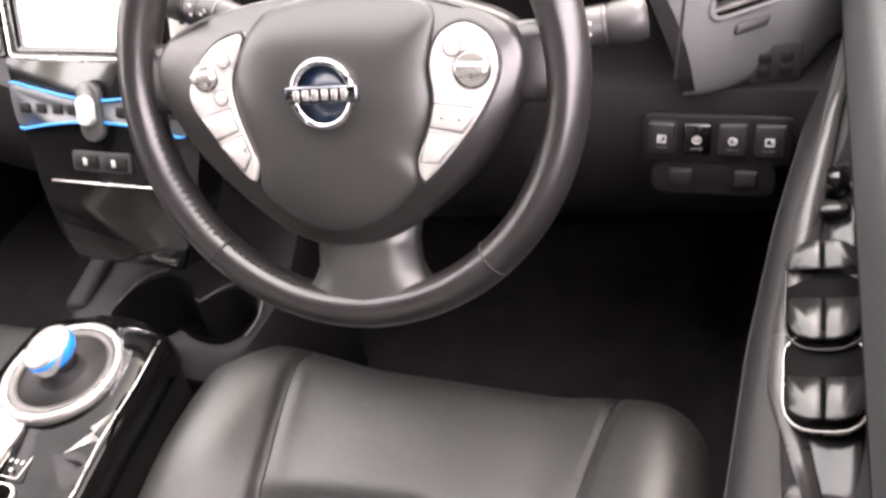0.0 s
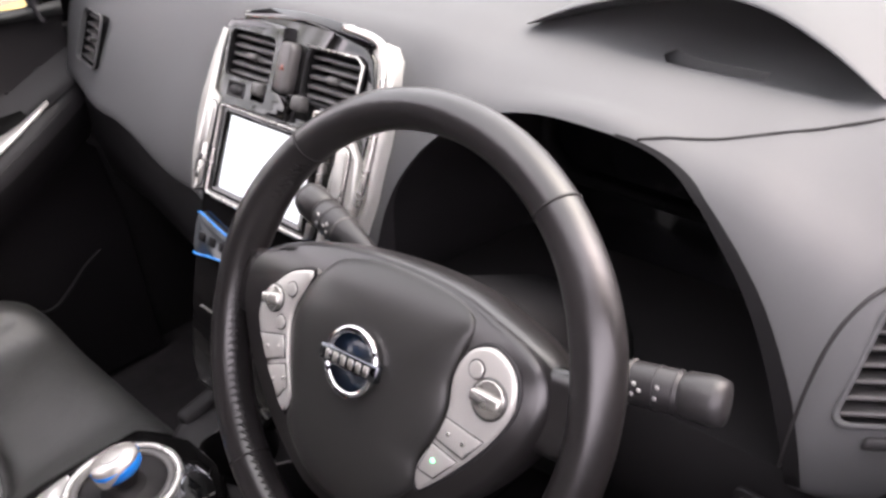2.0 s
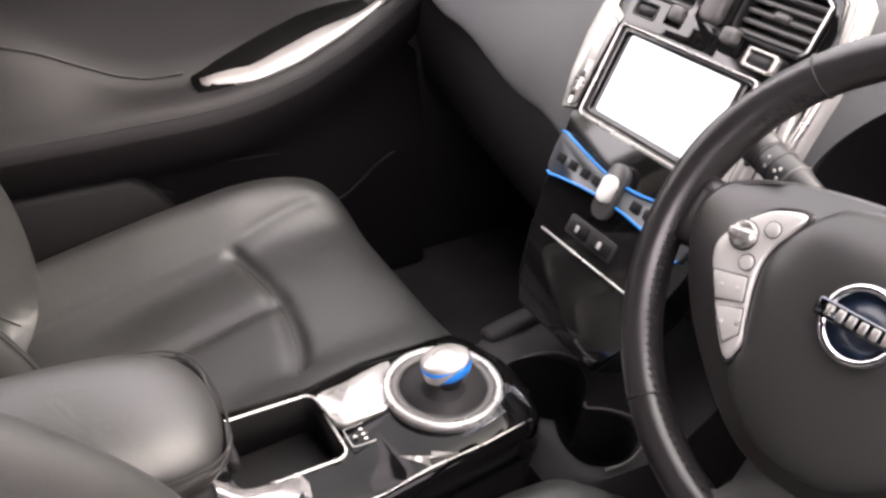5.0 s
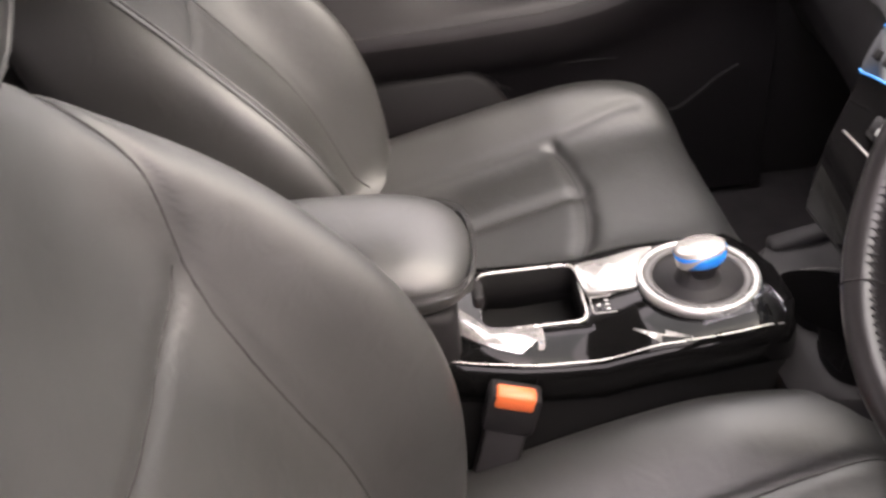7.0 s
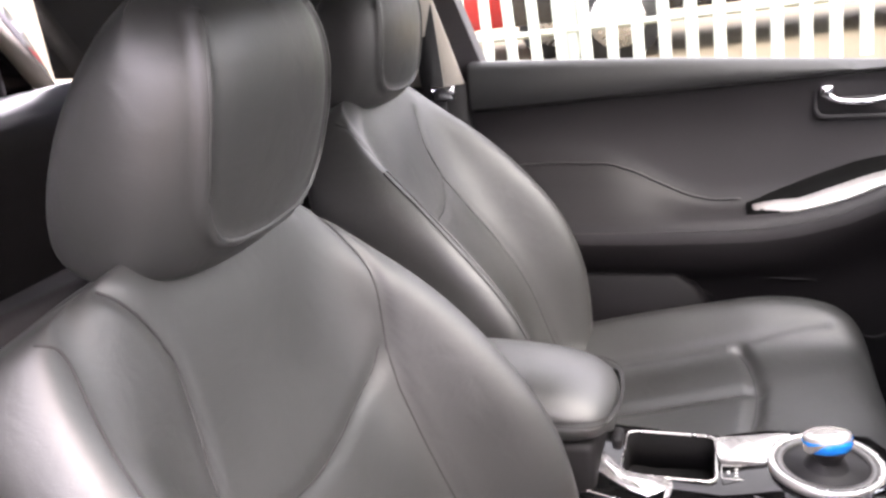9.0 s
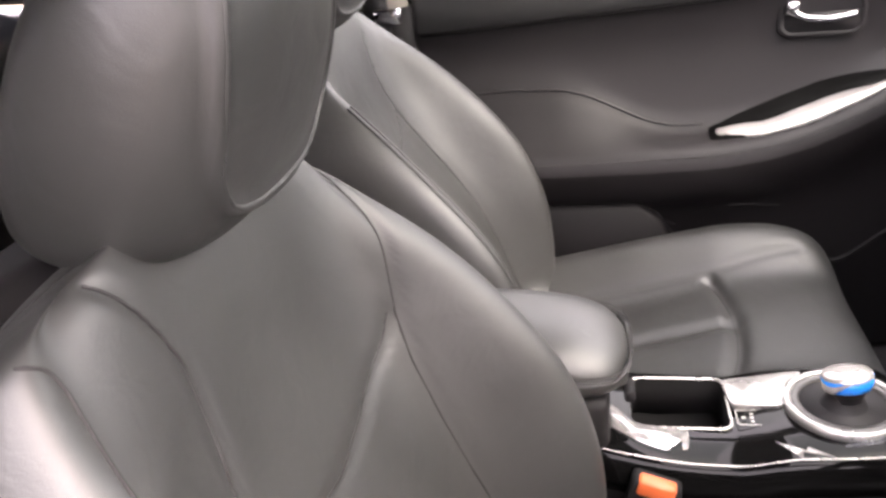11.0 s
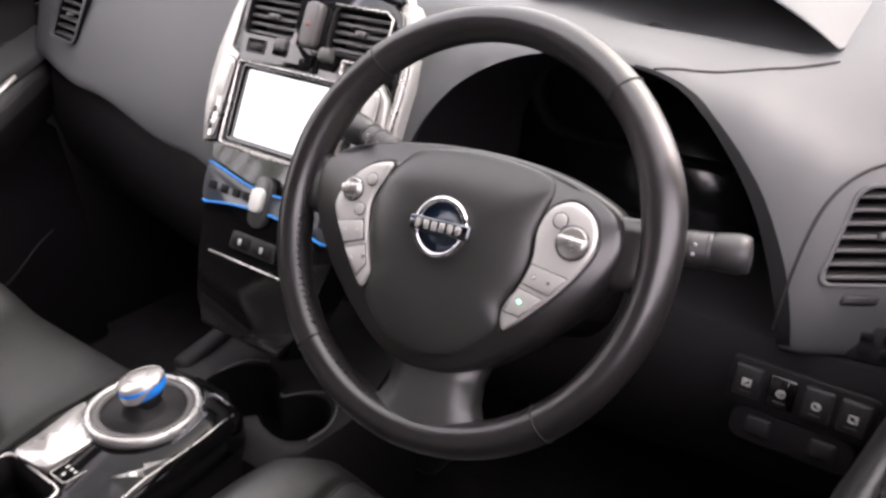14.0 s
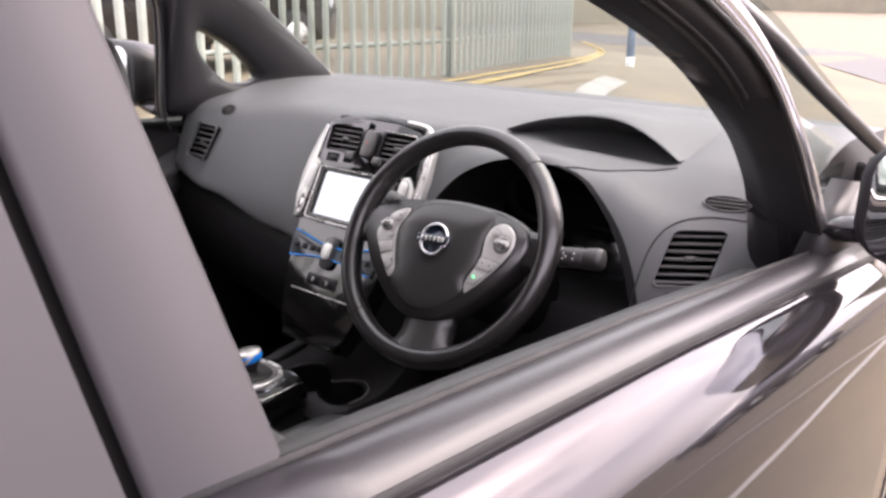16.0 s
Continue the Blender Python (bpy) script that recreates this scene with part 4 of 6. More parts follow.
    for k, tip, base in ((1, (.555, .694, .964), (.41, .668, .948)), (-1, (.142, .690, .985), (.285, .668, .955))):
        a, b = Vector(base), Vector(tip); q = lambda t: a.lerp(b, t)
        stk = part("stalk", tube([q(0), q(.15), q(.30), q(.45), q(.58), q(.62), q(.80), q(.82)], [.0065, .0075, .0098, .0125, .0145, .0150, .0150, .0135], 18), STALK, c, "black control stalk")
        for t0, t1 in ((.575, .590), (.70, .708), (.790, .800)):
            part("collar", tube([q(t0), q((t0 + t1) / 2), q(t1)], [.0150, .0158, .0150], 18), SLAT if t0 < .6 else DARK, stk)
        part("stalk_end", tube([q(.80), q(.83), q(.95), q(1.0), q(1.01)], [.013, .0155, .0165, .0145, .008], 16), STALK_END, stk, "grey stalk end")
        for t, up in ((.635, .0085), (.635, .0015), (.665, .0050), (.740, .0090), (.740, .0020), (.32, .004), (.345, .002)):
            rad = .0151 if t > .5 else .0104
            part("marking", rbox(0, 0, 0, .0026, .0014, .0030, .0004, 1, Matrix.Translation(q(t) + Vector((0, -math.sqrt(rad ** 2 - up ** 2), up)))), SYMBOL, stk)
build_wheel()

# ---- seats ----
BACK_Z = [.50, .57, .62, .68, .74, .80, .86, .92, .97, 1.01, 1.045, 1.07, 1.083]
def back_front(z):
    """Front of the backrest's middle panel and of its bolsters (y), for an upright seat."""
    return (lerp([.5, .57, .66, .755, .87, .94, 1.015, 1.07, 1.10], [.155, .140, .120, .085, .035, .012, -.002, -.016, -.035], z),
            lerp([.5, .585, .68, .78, .875, .93, .98, 1.02, 1.06, 1.10], [.225, .238, .240, .222, .160, .112, .070, .032, .000, -.035], z))

def car_seat(name, label, cx, front, dy, shear, tag):
    s = thing(name, label, "car seat", "front seats", at=(cx, .35, .32))
    Y = lambda y, z: y + dy + shear * (z - .6)
    # backrest
    rings = []
    for z in BACK_Z:
        yi, yb = back_front(z)
        yo = yi + (yb - yi) * lerp([.5, .86, .95, 1.0, 1.05], [1, 1, .72, .5, .5], z)
        hw = lerp([.5, .60, .80, .92, 1.0, 1.05, 1.083], [.235, .252, .258, .248, .222, .192, .150], z)
        th = lerp([.5, .8, 1.0, 1.083], [.13, .12, .09, .05], z)
        sec = [(0, yi), (.06, yi - .002), (.125, yi + .003), (.160, yi + .3 * (yb - yi)), (.185, yb - .012), (.208, yb), (.228, yb - .012), (.243, yb - .045), (.245, yi - .05), (.225, yi - th + .01), (.15, yi - th - .01), (0, yi - th - .015)]
        k = hw / .245
        pts = [(x * k, y) for x, y in sec]
        k2 = k * lerp([.5, .92, 1.0, 1.05, 1.083], [1, 1, 1.05, 1.17, 1.36], z)
        near = [(x * k2, y) for x, y in sec[:3]] + [(x * k2, y) for x, y in ((.160, yi + .3 * (yo - yi)), (.188, yo - .010), (.210, yo), (.228, yo - .012), (.243, yo - .045))] + [(x * k2, y) for x, y in sec[8:-1]] + pts[-1:] if cx > 0 else [(x * k, y) for x, y in sec[:3]] + [(x * k, y) for x, y in ((.165, yi + .42 * (yb - yi)), (.196, yb - .010), (.224, yb + .002), (.240, yb - .014), (.246, yb - .055))] + pts[8:]
        ring = near + [(-x, y) for x, y in pts[-2:0:-1]]
        f = min(max((z - .95) / .133, 0), 1)
        rings.append([(cx + x, Y(y, z), z - f * (.50 * max(0, yi - y) + (.14 if cx > 0 and x > 0 else .30) * max(0, abs(x) - .10))) for x, y in ring])
    mid = sum((Vector(p) for p in rings[-1]), Vector()) / len(rings[-1])
    rings += [[tuple(mid.lerp(Vector(p), q) + Vector((0, 0, lift))) for p in rings[-1]] for q, lift in ((.80, .007), (.5, .010))]
    back_ob = bake(part("backrest", loft(rings), LEATHER, s, "black leather backrest", sub=3))
    drop = snapper(back_ob, "y")
    lines = []; sd = 1 if cx > 0 else -1
    for k in (-1, 1):
        inner = [(.150, .505, 0), (.152, .66, 0), (.150, .76, 0), (.153, .86, 0), (.163, .94, 0), (.168, 1.0, 0), (.160, 1.05, 0)]
        outer = [(.150, .505, 0), (.150, .66, 0), (.143, .76, 0), (.126, .84, 0), (.108, .90, 0)] + ([(.094, .954, 0), (.089, .996, 0), (.093, 1.022, 0), (.103, 1.046, 0), (.119, 1.070, 0), (.137, 1.084, 0), (.160, 1.090, 0)] if cx > 0 else [(.100, .95, 0), (.105, .99, 0), (.112, 1.02, 0)])
        lines.append([drop(cx + k * v.x, v.y) for v in spline(outer if k * cx > 0 else inner, 6)])
    lines.append([drop(cx + v.x, v.y) for v in spline([(sd * x, z, 0) for x, z in ((-.153, .905), (-.135, .88), (-.09, .860), (-.03, .850), (.03, .853), (.075, .868), (.106, .902))], 6)])
    crest = [(.222, .60, 0), (.232, .72, 0), (.236, .82, 0), (.230, .90, 0), (.216, .955, 0), (.203, .985, 0)]
    lines = [[p for p in ln if p is not None] for ln in lines]
    tuck(back_ob, lines, .0035, .006)
    drop = snapper(back_ob, "y")
    for ln in lines:
        part("seam", tube([q for q in (drop(p.x, p.z, .0002) for p in ln) if q is not None], .0011, 5), STITCH, s)
    if cx > 0: part("seam", tube([q for q in (drop(cx + v.x, v.y, .0002) for v in spline([(.190, 1.068, 0), (.176, 1.060, 0), (.174, 1.048, 0), (.179, 1.031, 0), (.189, 1.004, 0), (.200, .972, 0), (.208, .935, 0), (.213, .88, 0), (.216, .80, 0)], 6)) if q is not None], .0012, 5), STITCH, s)
    if cx < 0:
        for o in (0, .012): part("piping", tube([q for q in (drop(cx + v.x - o, v.y, .0008) for v in spline(crest, 7)) if q is not None], .0020, 6), LEATHER, s, "leather piping along the bolster")
    part("back_shell", loft([[(cx + x * k, Y(y, z), z) for x, y in ((-.22, lo), (-.22, lo - .03), (-.1, lo - .05), (.1, lo - .05), (.22, lo - .03), (.22, lo))] for z, lo, k in ((.42, .05, .9), (.6, -.01, 1), (.9, -.10, .95), (1.04, -.12, .75))]), TRIM, s, "dark plastic back shell")
    # headrest
    hx = cx - (.02 if cx > 0 else 0)
    hr = []
    for z, w, f, b in ((1.050, .092, -.010, -.070), (1.060, .122, .010, -.098), (1.085, .138, .032, -.114), (1.14, .142, .054, -.098), (1.19, .139, .066, -.072), (1.230, .128, .064, -.044), (1.256, .106, .050, -.022), (1.268, .076, .030, -.008)):
        sec = [(0, f + .004), (.45 * w, f + .001), (.72 * w, f - .008), (.90 * w, f - .024), (w, f - .050), (w, .42 * f + .58 * b), (.95 * w, b + .026), (.82 * w, b + .007), (.45 * w, b), (0, b - .001)]
        ring = sec + [(-x, y) for x, y in sec[-2:0:-1]]
        hr.append([(hx + .86 * x, Y(y, z), z) for x, y in ring])
    head = bake(part("headrest", loft(hr), LEATHER, s, "padded black leather headrest", sub=3))
    drop = snapper(head, "y")
    pipe = [drop(hx + .86 * v.x, v.y) for v in spline([(k * x, z, 0) for k, x, z in ((1, .088, 1.243), (1, .100, 1.22), (1, .108, 1.18), (1, .108, 1.14), (1, .102, 1.108), (1, .080, 1.086), (1, .034, 1.078), (-1, .034, 1.078), (-1, .080, 1.086), (-1, .102, 1.108), (-1, .108, 1.14), (-1, .108, 1.18), (-1, .100, 1.22), (-1, .088, 1.243))], 5)]
    pipe = [p for p in pipe if p is not None]
    tuck(head, [pipe], .006, .005)
    drop = snapper(head, "y")
    part("headrest_piping", tube([drop(p.x, p.z, .0012) for p in pipe], .0024, 6), LEATHER, s)
    for k in (-1, 1):
        part("headrest_post", tube([(cx + k * .06, Y(-.05, 1.0), 1.0), (cx + k * .06, Y(-.045, 1.10), 1.10)], .006, 8), SATIN, s)
    # cushion
    rings = []
    back = .02 + dy * .9
    for t, dz, rnd in ((0, -.02, .0), (.10, -.012, 0), (.3, -.006, 0), (.5, -.002, 0), (.66, .003, 0), (.72, .008, 0), (.84, .015, 0), (.93, .013, 0), (.975, -.003, .1), (1.0, -.035, .3)):
        y = back + (front - back) * t
        sink = lerp([0, .3, .5, .66, .74], [.110, .068, .036, .010, 0], t) * (1 if cx < 0 else .75)
        zi = .562 + dz - sink; zb = -sink + lerp([0, .3, .55, .8, .93, 1], [.560, .588, .618, .622, .610, .550], t)
        k = 1 - .12 * max(0, t - .9) / .1
        sec = [(0, zi), (.07, zi + .001), (.135, zi), (.165, zi + .006 + .3 * (zb - zi)), (.195, zb - .004), (.228, zb + .004), (.256, zb - .006), (.278, zb - .04), (.280, .50), (.27, .40), (.15, .375), (0, .37)]
        pts = [(x * k, z if z > .45 else z + rnd * .2) for x, z in sec]
        ring = pts + [(-x, z) for x, z in pts[-2:0:-1]]
        rise = lerp([0, .45, .70, .90, .97, 1], [.082, .082, .066, .052, .030, .0], t); lift = [0, 0, 0, .34, .86, 1, .86, .42]
        if cx < 0:
            pts = [(x * k, zi + h * rise * .35 if i < 8 else z) for i, ((x, z), h) in enumerate(zip(sec, lift + [0] * 4))]
            high = [(x * k, zi + h * rise if i < 8 else z) for i, ((x, z), h) in enumerate(zip(sec, lift + [0] * 4))]
            ring = [(x, min(z, .45) if i == 8 else z) for i, (x, z) in enumerate(pts)] + [(-x, min(z, .45) if i == 8 else z) for i, (x, z) in list(enumerate(high))[-2:0:-1]]
        rings.append([(cx + x, y, z) for x, z in ring])
    cush = bake(part("cushion", loft(rings), LEATHER, s, "black leather seat cushion", sub=3))
    drop = snapper(cush, "z"); Yc = lambda t: back + (front - back) * t
    lines = [[drop(cx + k * v.x, Yc(v.y)) for v in spline([(.145, .18, 0), (.148, .3, 0), (.148, .5, 0), (.150, .68, 0), (.160, .8, 0), (.172, .92, 0), (.174, .965, 0)], 6)] for k in (-1, 1)]
    lines.append([drop(cx + v.x, Yc(v.y)) for v in spline([(-.138, .680, 0), (-.09, .70, 0), (0, .712, 0), (.09, .70, 0), (.150, .675, 0)], 8)])
    lines.append([drop(cx, Yc(t)) for t in np.linspace(.28, .705, 16)])
    if cx < 0:
        lines = lines[2:]
        edge = [drop(v.x, v.y) for v in spline([(-.556, .560, 0), (-.545, .500, 0), (-.533, .440, 0), (-.530, .36, 0), (-.530, .24, 0), (-.530, .12, 0)], 8)]
        tuck(cush, [edge], .004, .010)
    else: tuck(cush, lines[:2], .005, .007)
    tuck(cush, lines[-2:-1], .012, .012); tuck(cush, lines[-1:], .008, .016)
    drop = snapper(cush, "z")
    for ln in lines:
        part("seam", tube([drop(p.x, p.y, .0002) for p in ln], .0011, 5), STITCH, s)
    part("seat_base", rbox(cx, .33, .36, .44, .50, .06, .02), DARK, s)
    for k in (-1, 1): part("seat_rail", rbox(cx + k * .19, .35, .33, .04, .62, .04, .005), TRIM, s)
    part("recliner_cover", rbox(cx + .262 * (1 if cx > 0 else -1), .20 + dy, .47, .03, .24, .12, .012), TRIM, s)
    return s
car_seat("car_seat", "black leather driver's seat with padded headrest", .36, .660, 0, 0, "d")
car_seat("car_seat", "black leather front passenger seat with bolstered cushion", -.375, .640, -.085, -.12, "p")

def belts():
    b = thing("seat_belt_buckle", "black seat belt buckle with an orange release button", "seat belt buckle", at=(.112, .28, .45))
    m = plane_at((.112, .282, .628), (.1, .95, -.25), (0, .25, 1))
    part("stalk", prism(rrect(0, -.085, .042, .13, .008), .016, m @ Matrix.Translation((0, 0, -.008)), .003), DARK, b)
    part("housing", prism(rrect(0, 0, .052, .050, .006), .022, m @ Matrix.Translation((0, 0, -.011)), .003), TRIM, b)
    part("release_button", rbox(0, 0, 0, .040, .020, .018, .004, 2, m @ Matrix.Translation((0, .018, .004))), ORANGE, b, "orange release button")
    s = thing("seat_belt", "black webbing seat belt beside the passenger pillar", "seat belt", at=(-.68, -.15, .9))
    web = [[(x - .003, y, z), (x + .003, y, z), (x + .003, y + .045, z - .004), (x - .003, y + .045, z - .004)] for x, y, z in ((-.655, -.20, 1.40), (-.66, -.19, 1.2), (-.665, -.18, 1.03), (-.67, -.17, .8), (-.675, -.16, .4))]
    part("webbing", loft(web), BELT, s)
    part("guide", rbox(-.655, -.135, 1.02, .02, .05, .03, .006), CHROME, s, "small bright guide")
    a = thing("seat_belt_buckle", "small grey seat belt anchor beside the passenger cushion", "seat belt buckle", at=(-.585, .13, .42))
    part("anchor_plate", rbox(-.60, .131, .527, .020, .036, .014, .004, 2, pose(0, 0, 0, 20)), material("grey_anchor", (.20, .20, .20), .4), a)
    part("strap", loft([[(-.60 + dx, .13 + dy, z) for dx, dy in ((-.004, -.02), (.004, -.02), (.004, .02), (-.004, .02))] for z in (.36, .45, .522)]), BELT, a)
belts()

# ---- centre console ----
def build_console():
    c = thing("centre_console", "gloss black centre console with a round drive selector", "console", at=(0, .45, .35))
    CX = -.006
    top_z = lambda y: lerp([.20, .26, .32, .38, .43, .55, .585], [.672, .664, .657, .656, .668, .674, .655], y)
    hwid = lambda y: lerp([.18, .24, .30, .40, .50, .55, .575, .588], [.075, .088, .094, .096, .094, .088, .075, .045], y)
    def skin(ys, drop0, drop1, grow0, grow1):
        rings = []
        for y in ys:
            z, w = top_z(y), hwid(y)
            rings.append([(CX - w - grow1, y, z - drop1), (CX - w - grow0, y, z - drop0), (CX + w + grow0, y, z - drop0), (CX + w + grow1, y, z - drop1)])
        return rings
    ys = [.17, .20, .24, .27, .30, .34, .38, .41, .44, .48, .52, .55, .565, .577, .584, .588]
    rings = []
    for y in ys:
        z, w = top_z(y), hwid(y)
        half = [(0, z), (w * .55, z - .001), (w * .80, z - .004), (w * .93, z - .010), (w, z - .021), (w + .0015, z - .036), (w, z - .050), (w - .005, z - .055)]
        rings.append([(CX + x, y, zz) for x, zz in [(-x, zz) for x, zz in half[::-1]] + half[1:]] )
    fas = part("fascia", loft(rings), LACQUER, c, "piano black console fascia")
    tray = rrect(-.021, .319, .098, .110, .012)
    well = [(-.003 + .050 * math.cos(a), .495 + .050 * math.sin(a)) for a in np.linspace(0, math.tau, 40, endpoint=False)]
    cut(fas, prism(tray, .2, Matrix.Translation((0, 0, .60))), prism(well, .2, Matrix.Translation((0, 0, .60))))
    sharp(fas, 40)
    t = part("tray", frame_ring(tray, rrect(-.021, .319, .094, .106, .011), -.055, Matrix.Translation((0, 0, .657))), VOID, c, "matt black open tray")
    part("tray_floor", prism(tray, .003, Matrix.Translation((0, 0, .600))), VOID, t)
    part("tray_rim", frame_ring(rrect(-.021, .319, .102, .114, .013), rrect(-.021, .319, .097, .109, .012), .0035, Matrix.Translation((0, 0, .6555))), SATIN, t, "thin bright tray rim")
    # body under the fascia
    rings = []
    for y in [-.25, 0, .17, .30, .45, .55, .570, .58]:
        z, w = top_z(max(y, .2)) - .054, hwid(max(y, .24)) - .004
        rings.append([(CX + sx * (w + g), y, zz) for sx, g, zz in ((-1, .03, .34), (-1, .008, z - .10), (-1, 0, z), (1, 0, z), (1, .008, z - .10), (1, .03, .34))])
    sharp(part("body", loft(rings), material("black_console_plastic", (.006, .006, .006), .5, 0, .1, 900, .1, 6, spec=.2), c, "black plastic console sides"), 40)
    # satin line drawn for the reflection along the fascia's driver-side edge
    edge = [(CX + hwid(y) * .905, y, top_z(y) - .0078) for y in np.linspace(.2, .560, 24)]
    part("edge_glint", tube(edge, .0010, 5), SATIN, c)
    # round selector
    ZR, RX, RY = .6755, -.003, .495
    BRIGHT = material("bright_silver_trim", (.46, .455, .44), .28, .6, 0, 1, .03, 20)
    def ring_of(r0, r1, z0, z1, mat, name, parent, label=""):
        rr = []
        for a in np.linspace(0, math.tau, 49):
            ca, sa = math.cos(a), math.sin(a)
            rr.append([(RX + r0 * ca, RY + r0 * sa, z0), (RX + r0 * ca, RY + r0 * sa, z1), (RX + (r0 + r1) / 2 * ca, RY + (r0 + r1) / 2 * sa, z1 + .0008), (RX + r1 * ca, RY + r1 * sa, z1), (RX + r1 * ca, RY + r1 * sa, z0)])
        bm = loft(rr, cap=False); bmesh.ops.remove_doubles(bm, verts=bm.verts, dist=1e-6)
        return part(name, bm, mat, parent, label)
    ring_of(.0555, .0630, ZR - .010, ZR + .0022, BRIGHT, "selector_ring", c, "bright silver ring")
    ring_of(.0465, .0556, ZR - .010, ZR + .0010, SLAT, "inner_ring", c, "dark grey inner ring")
    plate = smooth_outline([(-.058, .374), (-.060, .402), (-.066, .440), (-.066, .462), (-.048, .452), (-.026, .442), (-.008, .435), (-.003, .426), (-.004, .400), (-.008, .379), (-.030, .373)], 3)
    part("silver_plate", prism(plate[::-1], .010, Matrix.Translation((0, 0, .6535)) @ pose(0, 0, 0, 5.5) @ Matrix.Translation((0, 0, -.034)), .001), BRIGHT, c, "bright plate beside the tray")
    # sky reflection on the lacquer's front corner, modelled as a chrome piece
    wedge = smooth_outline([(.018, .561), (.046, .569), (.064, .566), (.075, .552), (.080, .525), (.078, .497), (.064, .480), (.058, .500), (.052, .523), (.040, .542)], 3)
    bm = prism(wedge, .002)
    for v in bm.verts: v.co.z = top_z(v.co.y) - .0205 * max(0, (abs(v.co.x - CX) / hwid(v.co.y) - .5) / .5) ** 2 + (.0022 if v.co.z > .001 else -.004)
    part("front_glint", bm, material("front_glint_chrome", (.34, .35, .38), .10, .9, 0, 1, .03, 20), c, "sky reflection shaped as a bright plate at the console corner")
    # white highlight on the lacquer behind the tray, built as a silver piece
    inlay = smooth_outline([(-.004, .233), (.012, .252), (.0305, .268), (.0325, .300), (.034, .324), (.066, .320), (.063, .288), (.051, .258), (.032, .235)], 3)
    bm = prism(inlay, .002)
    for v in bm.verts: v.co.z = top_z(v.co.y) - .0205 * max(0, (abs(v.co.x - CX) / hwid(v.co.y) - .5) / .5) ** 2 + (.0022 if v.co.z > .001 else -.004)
    part("rear_glint", bm, material("rear_glint_silver", (.62, .61, .60), .22, .8, 0, 1, .03, 20), c, "bright plate beside the tray")
    cone = [[(RX + r * math.cos(a), RY + r * math.sin(a), z) for a in np.linspace(0, math.tau, 40, endpoint=False)] for r, z in ((.050, ZR - .002), (.047, ZR - .010), (.036, ZR - .016), (.030, ZR - .014), (.022, ZR + .004), (.0175, ZR + .012), (.0150, ZR + .022), (.0150, ZR + .032))]
    part("selector_well", loft(cone), DARK, c)
    KM = Matrix.Translation((RX + .004, RY - .002, ZR + .040)) @ pose(0, 0, 0, 8, -12, 0) @ Matrix.Diagonal((.94, .94, .94, 1))
    def lathe(pr, m, seg=36):
        return loft([[m @ Vector((max(r, .0004) * math.cos(a), max(r, .0004) * math.sin(a), z)) for a in np.linspace(0, math.tau, seg, endpoint=False)] for r, z in pr])
    stem = part("selector_stem", lathe(((.0255, -.0165), (.0270, -.0135), (.0280, -.009), (.0283, -.002)), KM), BLUE, c, "bright blue band under the knob")
    part("knob_neck", lathe(((.013, -.034), (.0150, -.028), (.0200, -.022), (.0252, -.0168)), KM), DARK, stem, "dark neck of the selector knob")
    # the pearl cap covers all but a crescent of the band on the driver's side
    skirt = lambda a: 1 - min(1, 1.7 * max(0, math.cos(a - radians(24)) - .30))
    cap = []
    for r, z in ((.0, .0062), (.008, .0060), (.016, .0052), (.0222, .0040), (.0258, .0026), (.0276, .0010), (.0285, -.0008), (.0287, -.0024)):
        ring = []
        for a in np.linspace(0, math.tau, 36, endpoint=False):
            drop = -.0135 * skirt(a) * (1 if r > .0284 else 0)
            ring.append(KM @ Vector((max(r, .0003) * math.cos(a), max(r, .0003) * math.sin(a), z + drop)))
        cap.append(ring)
    cap.append([KM @ Vector((.0276 * math.cos(a), .0276 * math.sin(a), -.0032 - .0135 * skirt(a))) for a in np.linspace(0, math.tau, 36, endpoint=False)])
    part("knob_cap", loft(cap), material("pearl_silver", (.44, .43, .41), .25, .5, 0, 1, .03, 20, .6), stem, "pearl silver cap")
    part("cap_ring", tube([KM @ Vector((.0125 * math.cos(a), .0125 * math.sin(a), .0057)) for a in np.linspace(0, math.tau, 28, endpoint=False)], .0006, 5, True), SLAT, stem)
    # parking button, pattern plate and zigzag trim
    pm = Matrix.Translation((-.036, .405, .6605)) @ pose(0, 0, 0, 5.5)
    pb = part("park_button", rbox(0, 0, 0, .026, .026, .008, .002, 2, pm), BRIGHT, c, "silver parking button")
    part("button_gap", frame_ring(rrect(0, 0, .029, .029, .004), rrect(0, 0, .0265, .0265, .003), .001, pm @ Matrix.Translation((0, 0, .0022))), VOID, pb)
    part("marking", rbox(0, 0, 0, .012, .0022, .001, .0003, 1, pm @ Matrix.Translation((.006, -.006, .0043))), DARK, pb)
    sp = part("shift_pattern", frame_ring(rrect(.010, .397, .028, .034, .004), rrect(.010, .397, .026, .032, .003), .001, Matrix.Translation((0, 0, .6605))), SYMBOL, c, "small printed shift pattern")
    for i, (x, y) in enumerate(((.003, .406), (.010, .406), (.017, .406), (.003, .397), (.010, .397), (.017, .397), (.010, .388))):
        part("marking", rbox(x, y, .6608, .003, .004, .0008, .0002, 1), SYMBOL, sp)
    def deck(x, y):
        u = abs(x - CX) / hwid(y)
        return top_z(y) + lerp([0, .55, .80, .93, 1], [0, -.001, -.004, -.010, -.020], u)
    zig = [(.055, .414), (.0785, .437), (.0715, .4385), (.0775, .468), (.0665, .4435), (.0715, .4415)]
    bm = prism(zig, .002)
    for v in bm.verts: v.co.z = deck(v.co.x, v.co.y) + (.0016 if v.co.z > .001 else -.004)
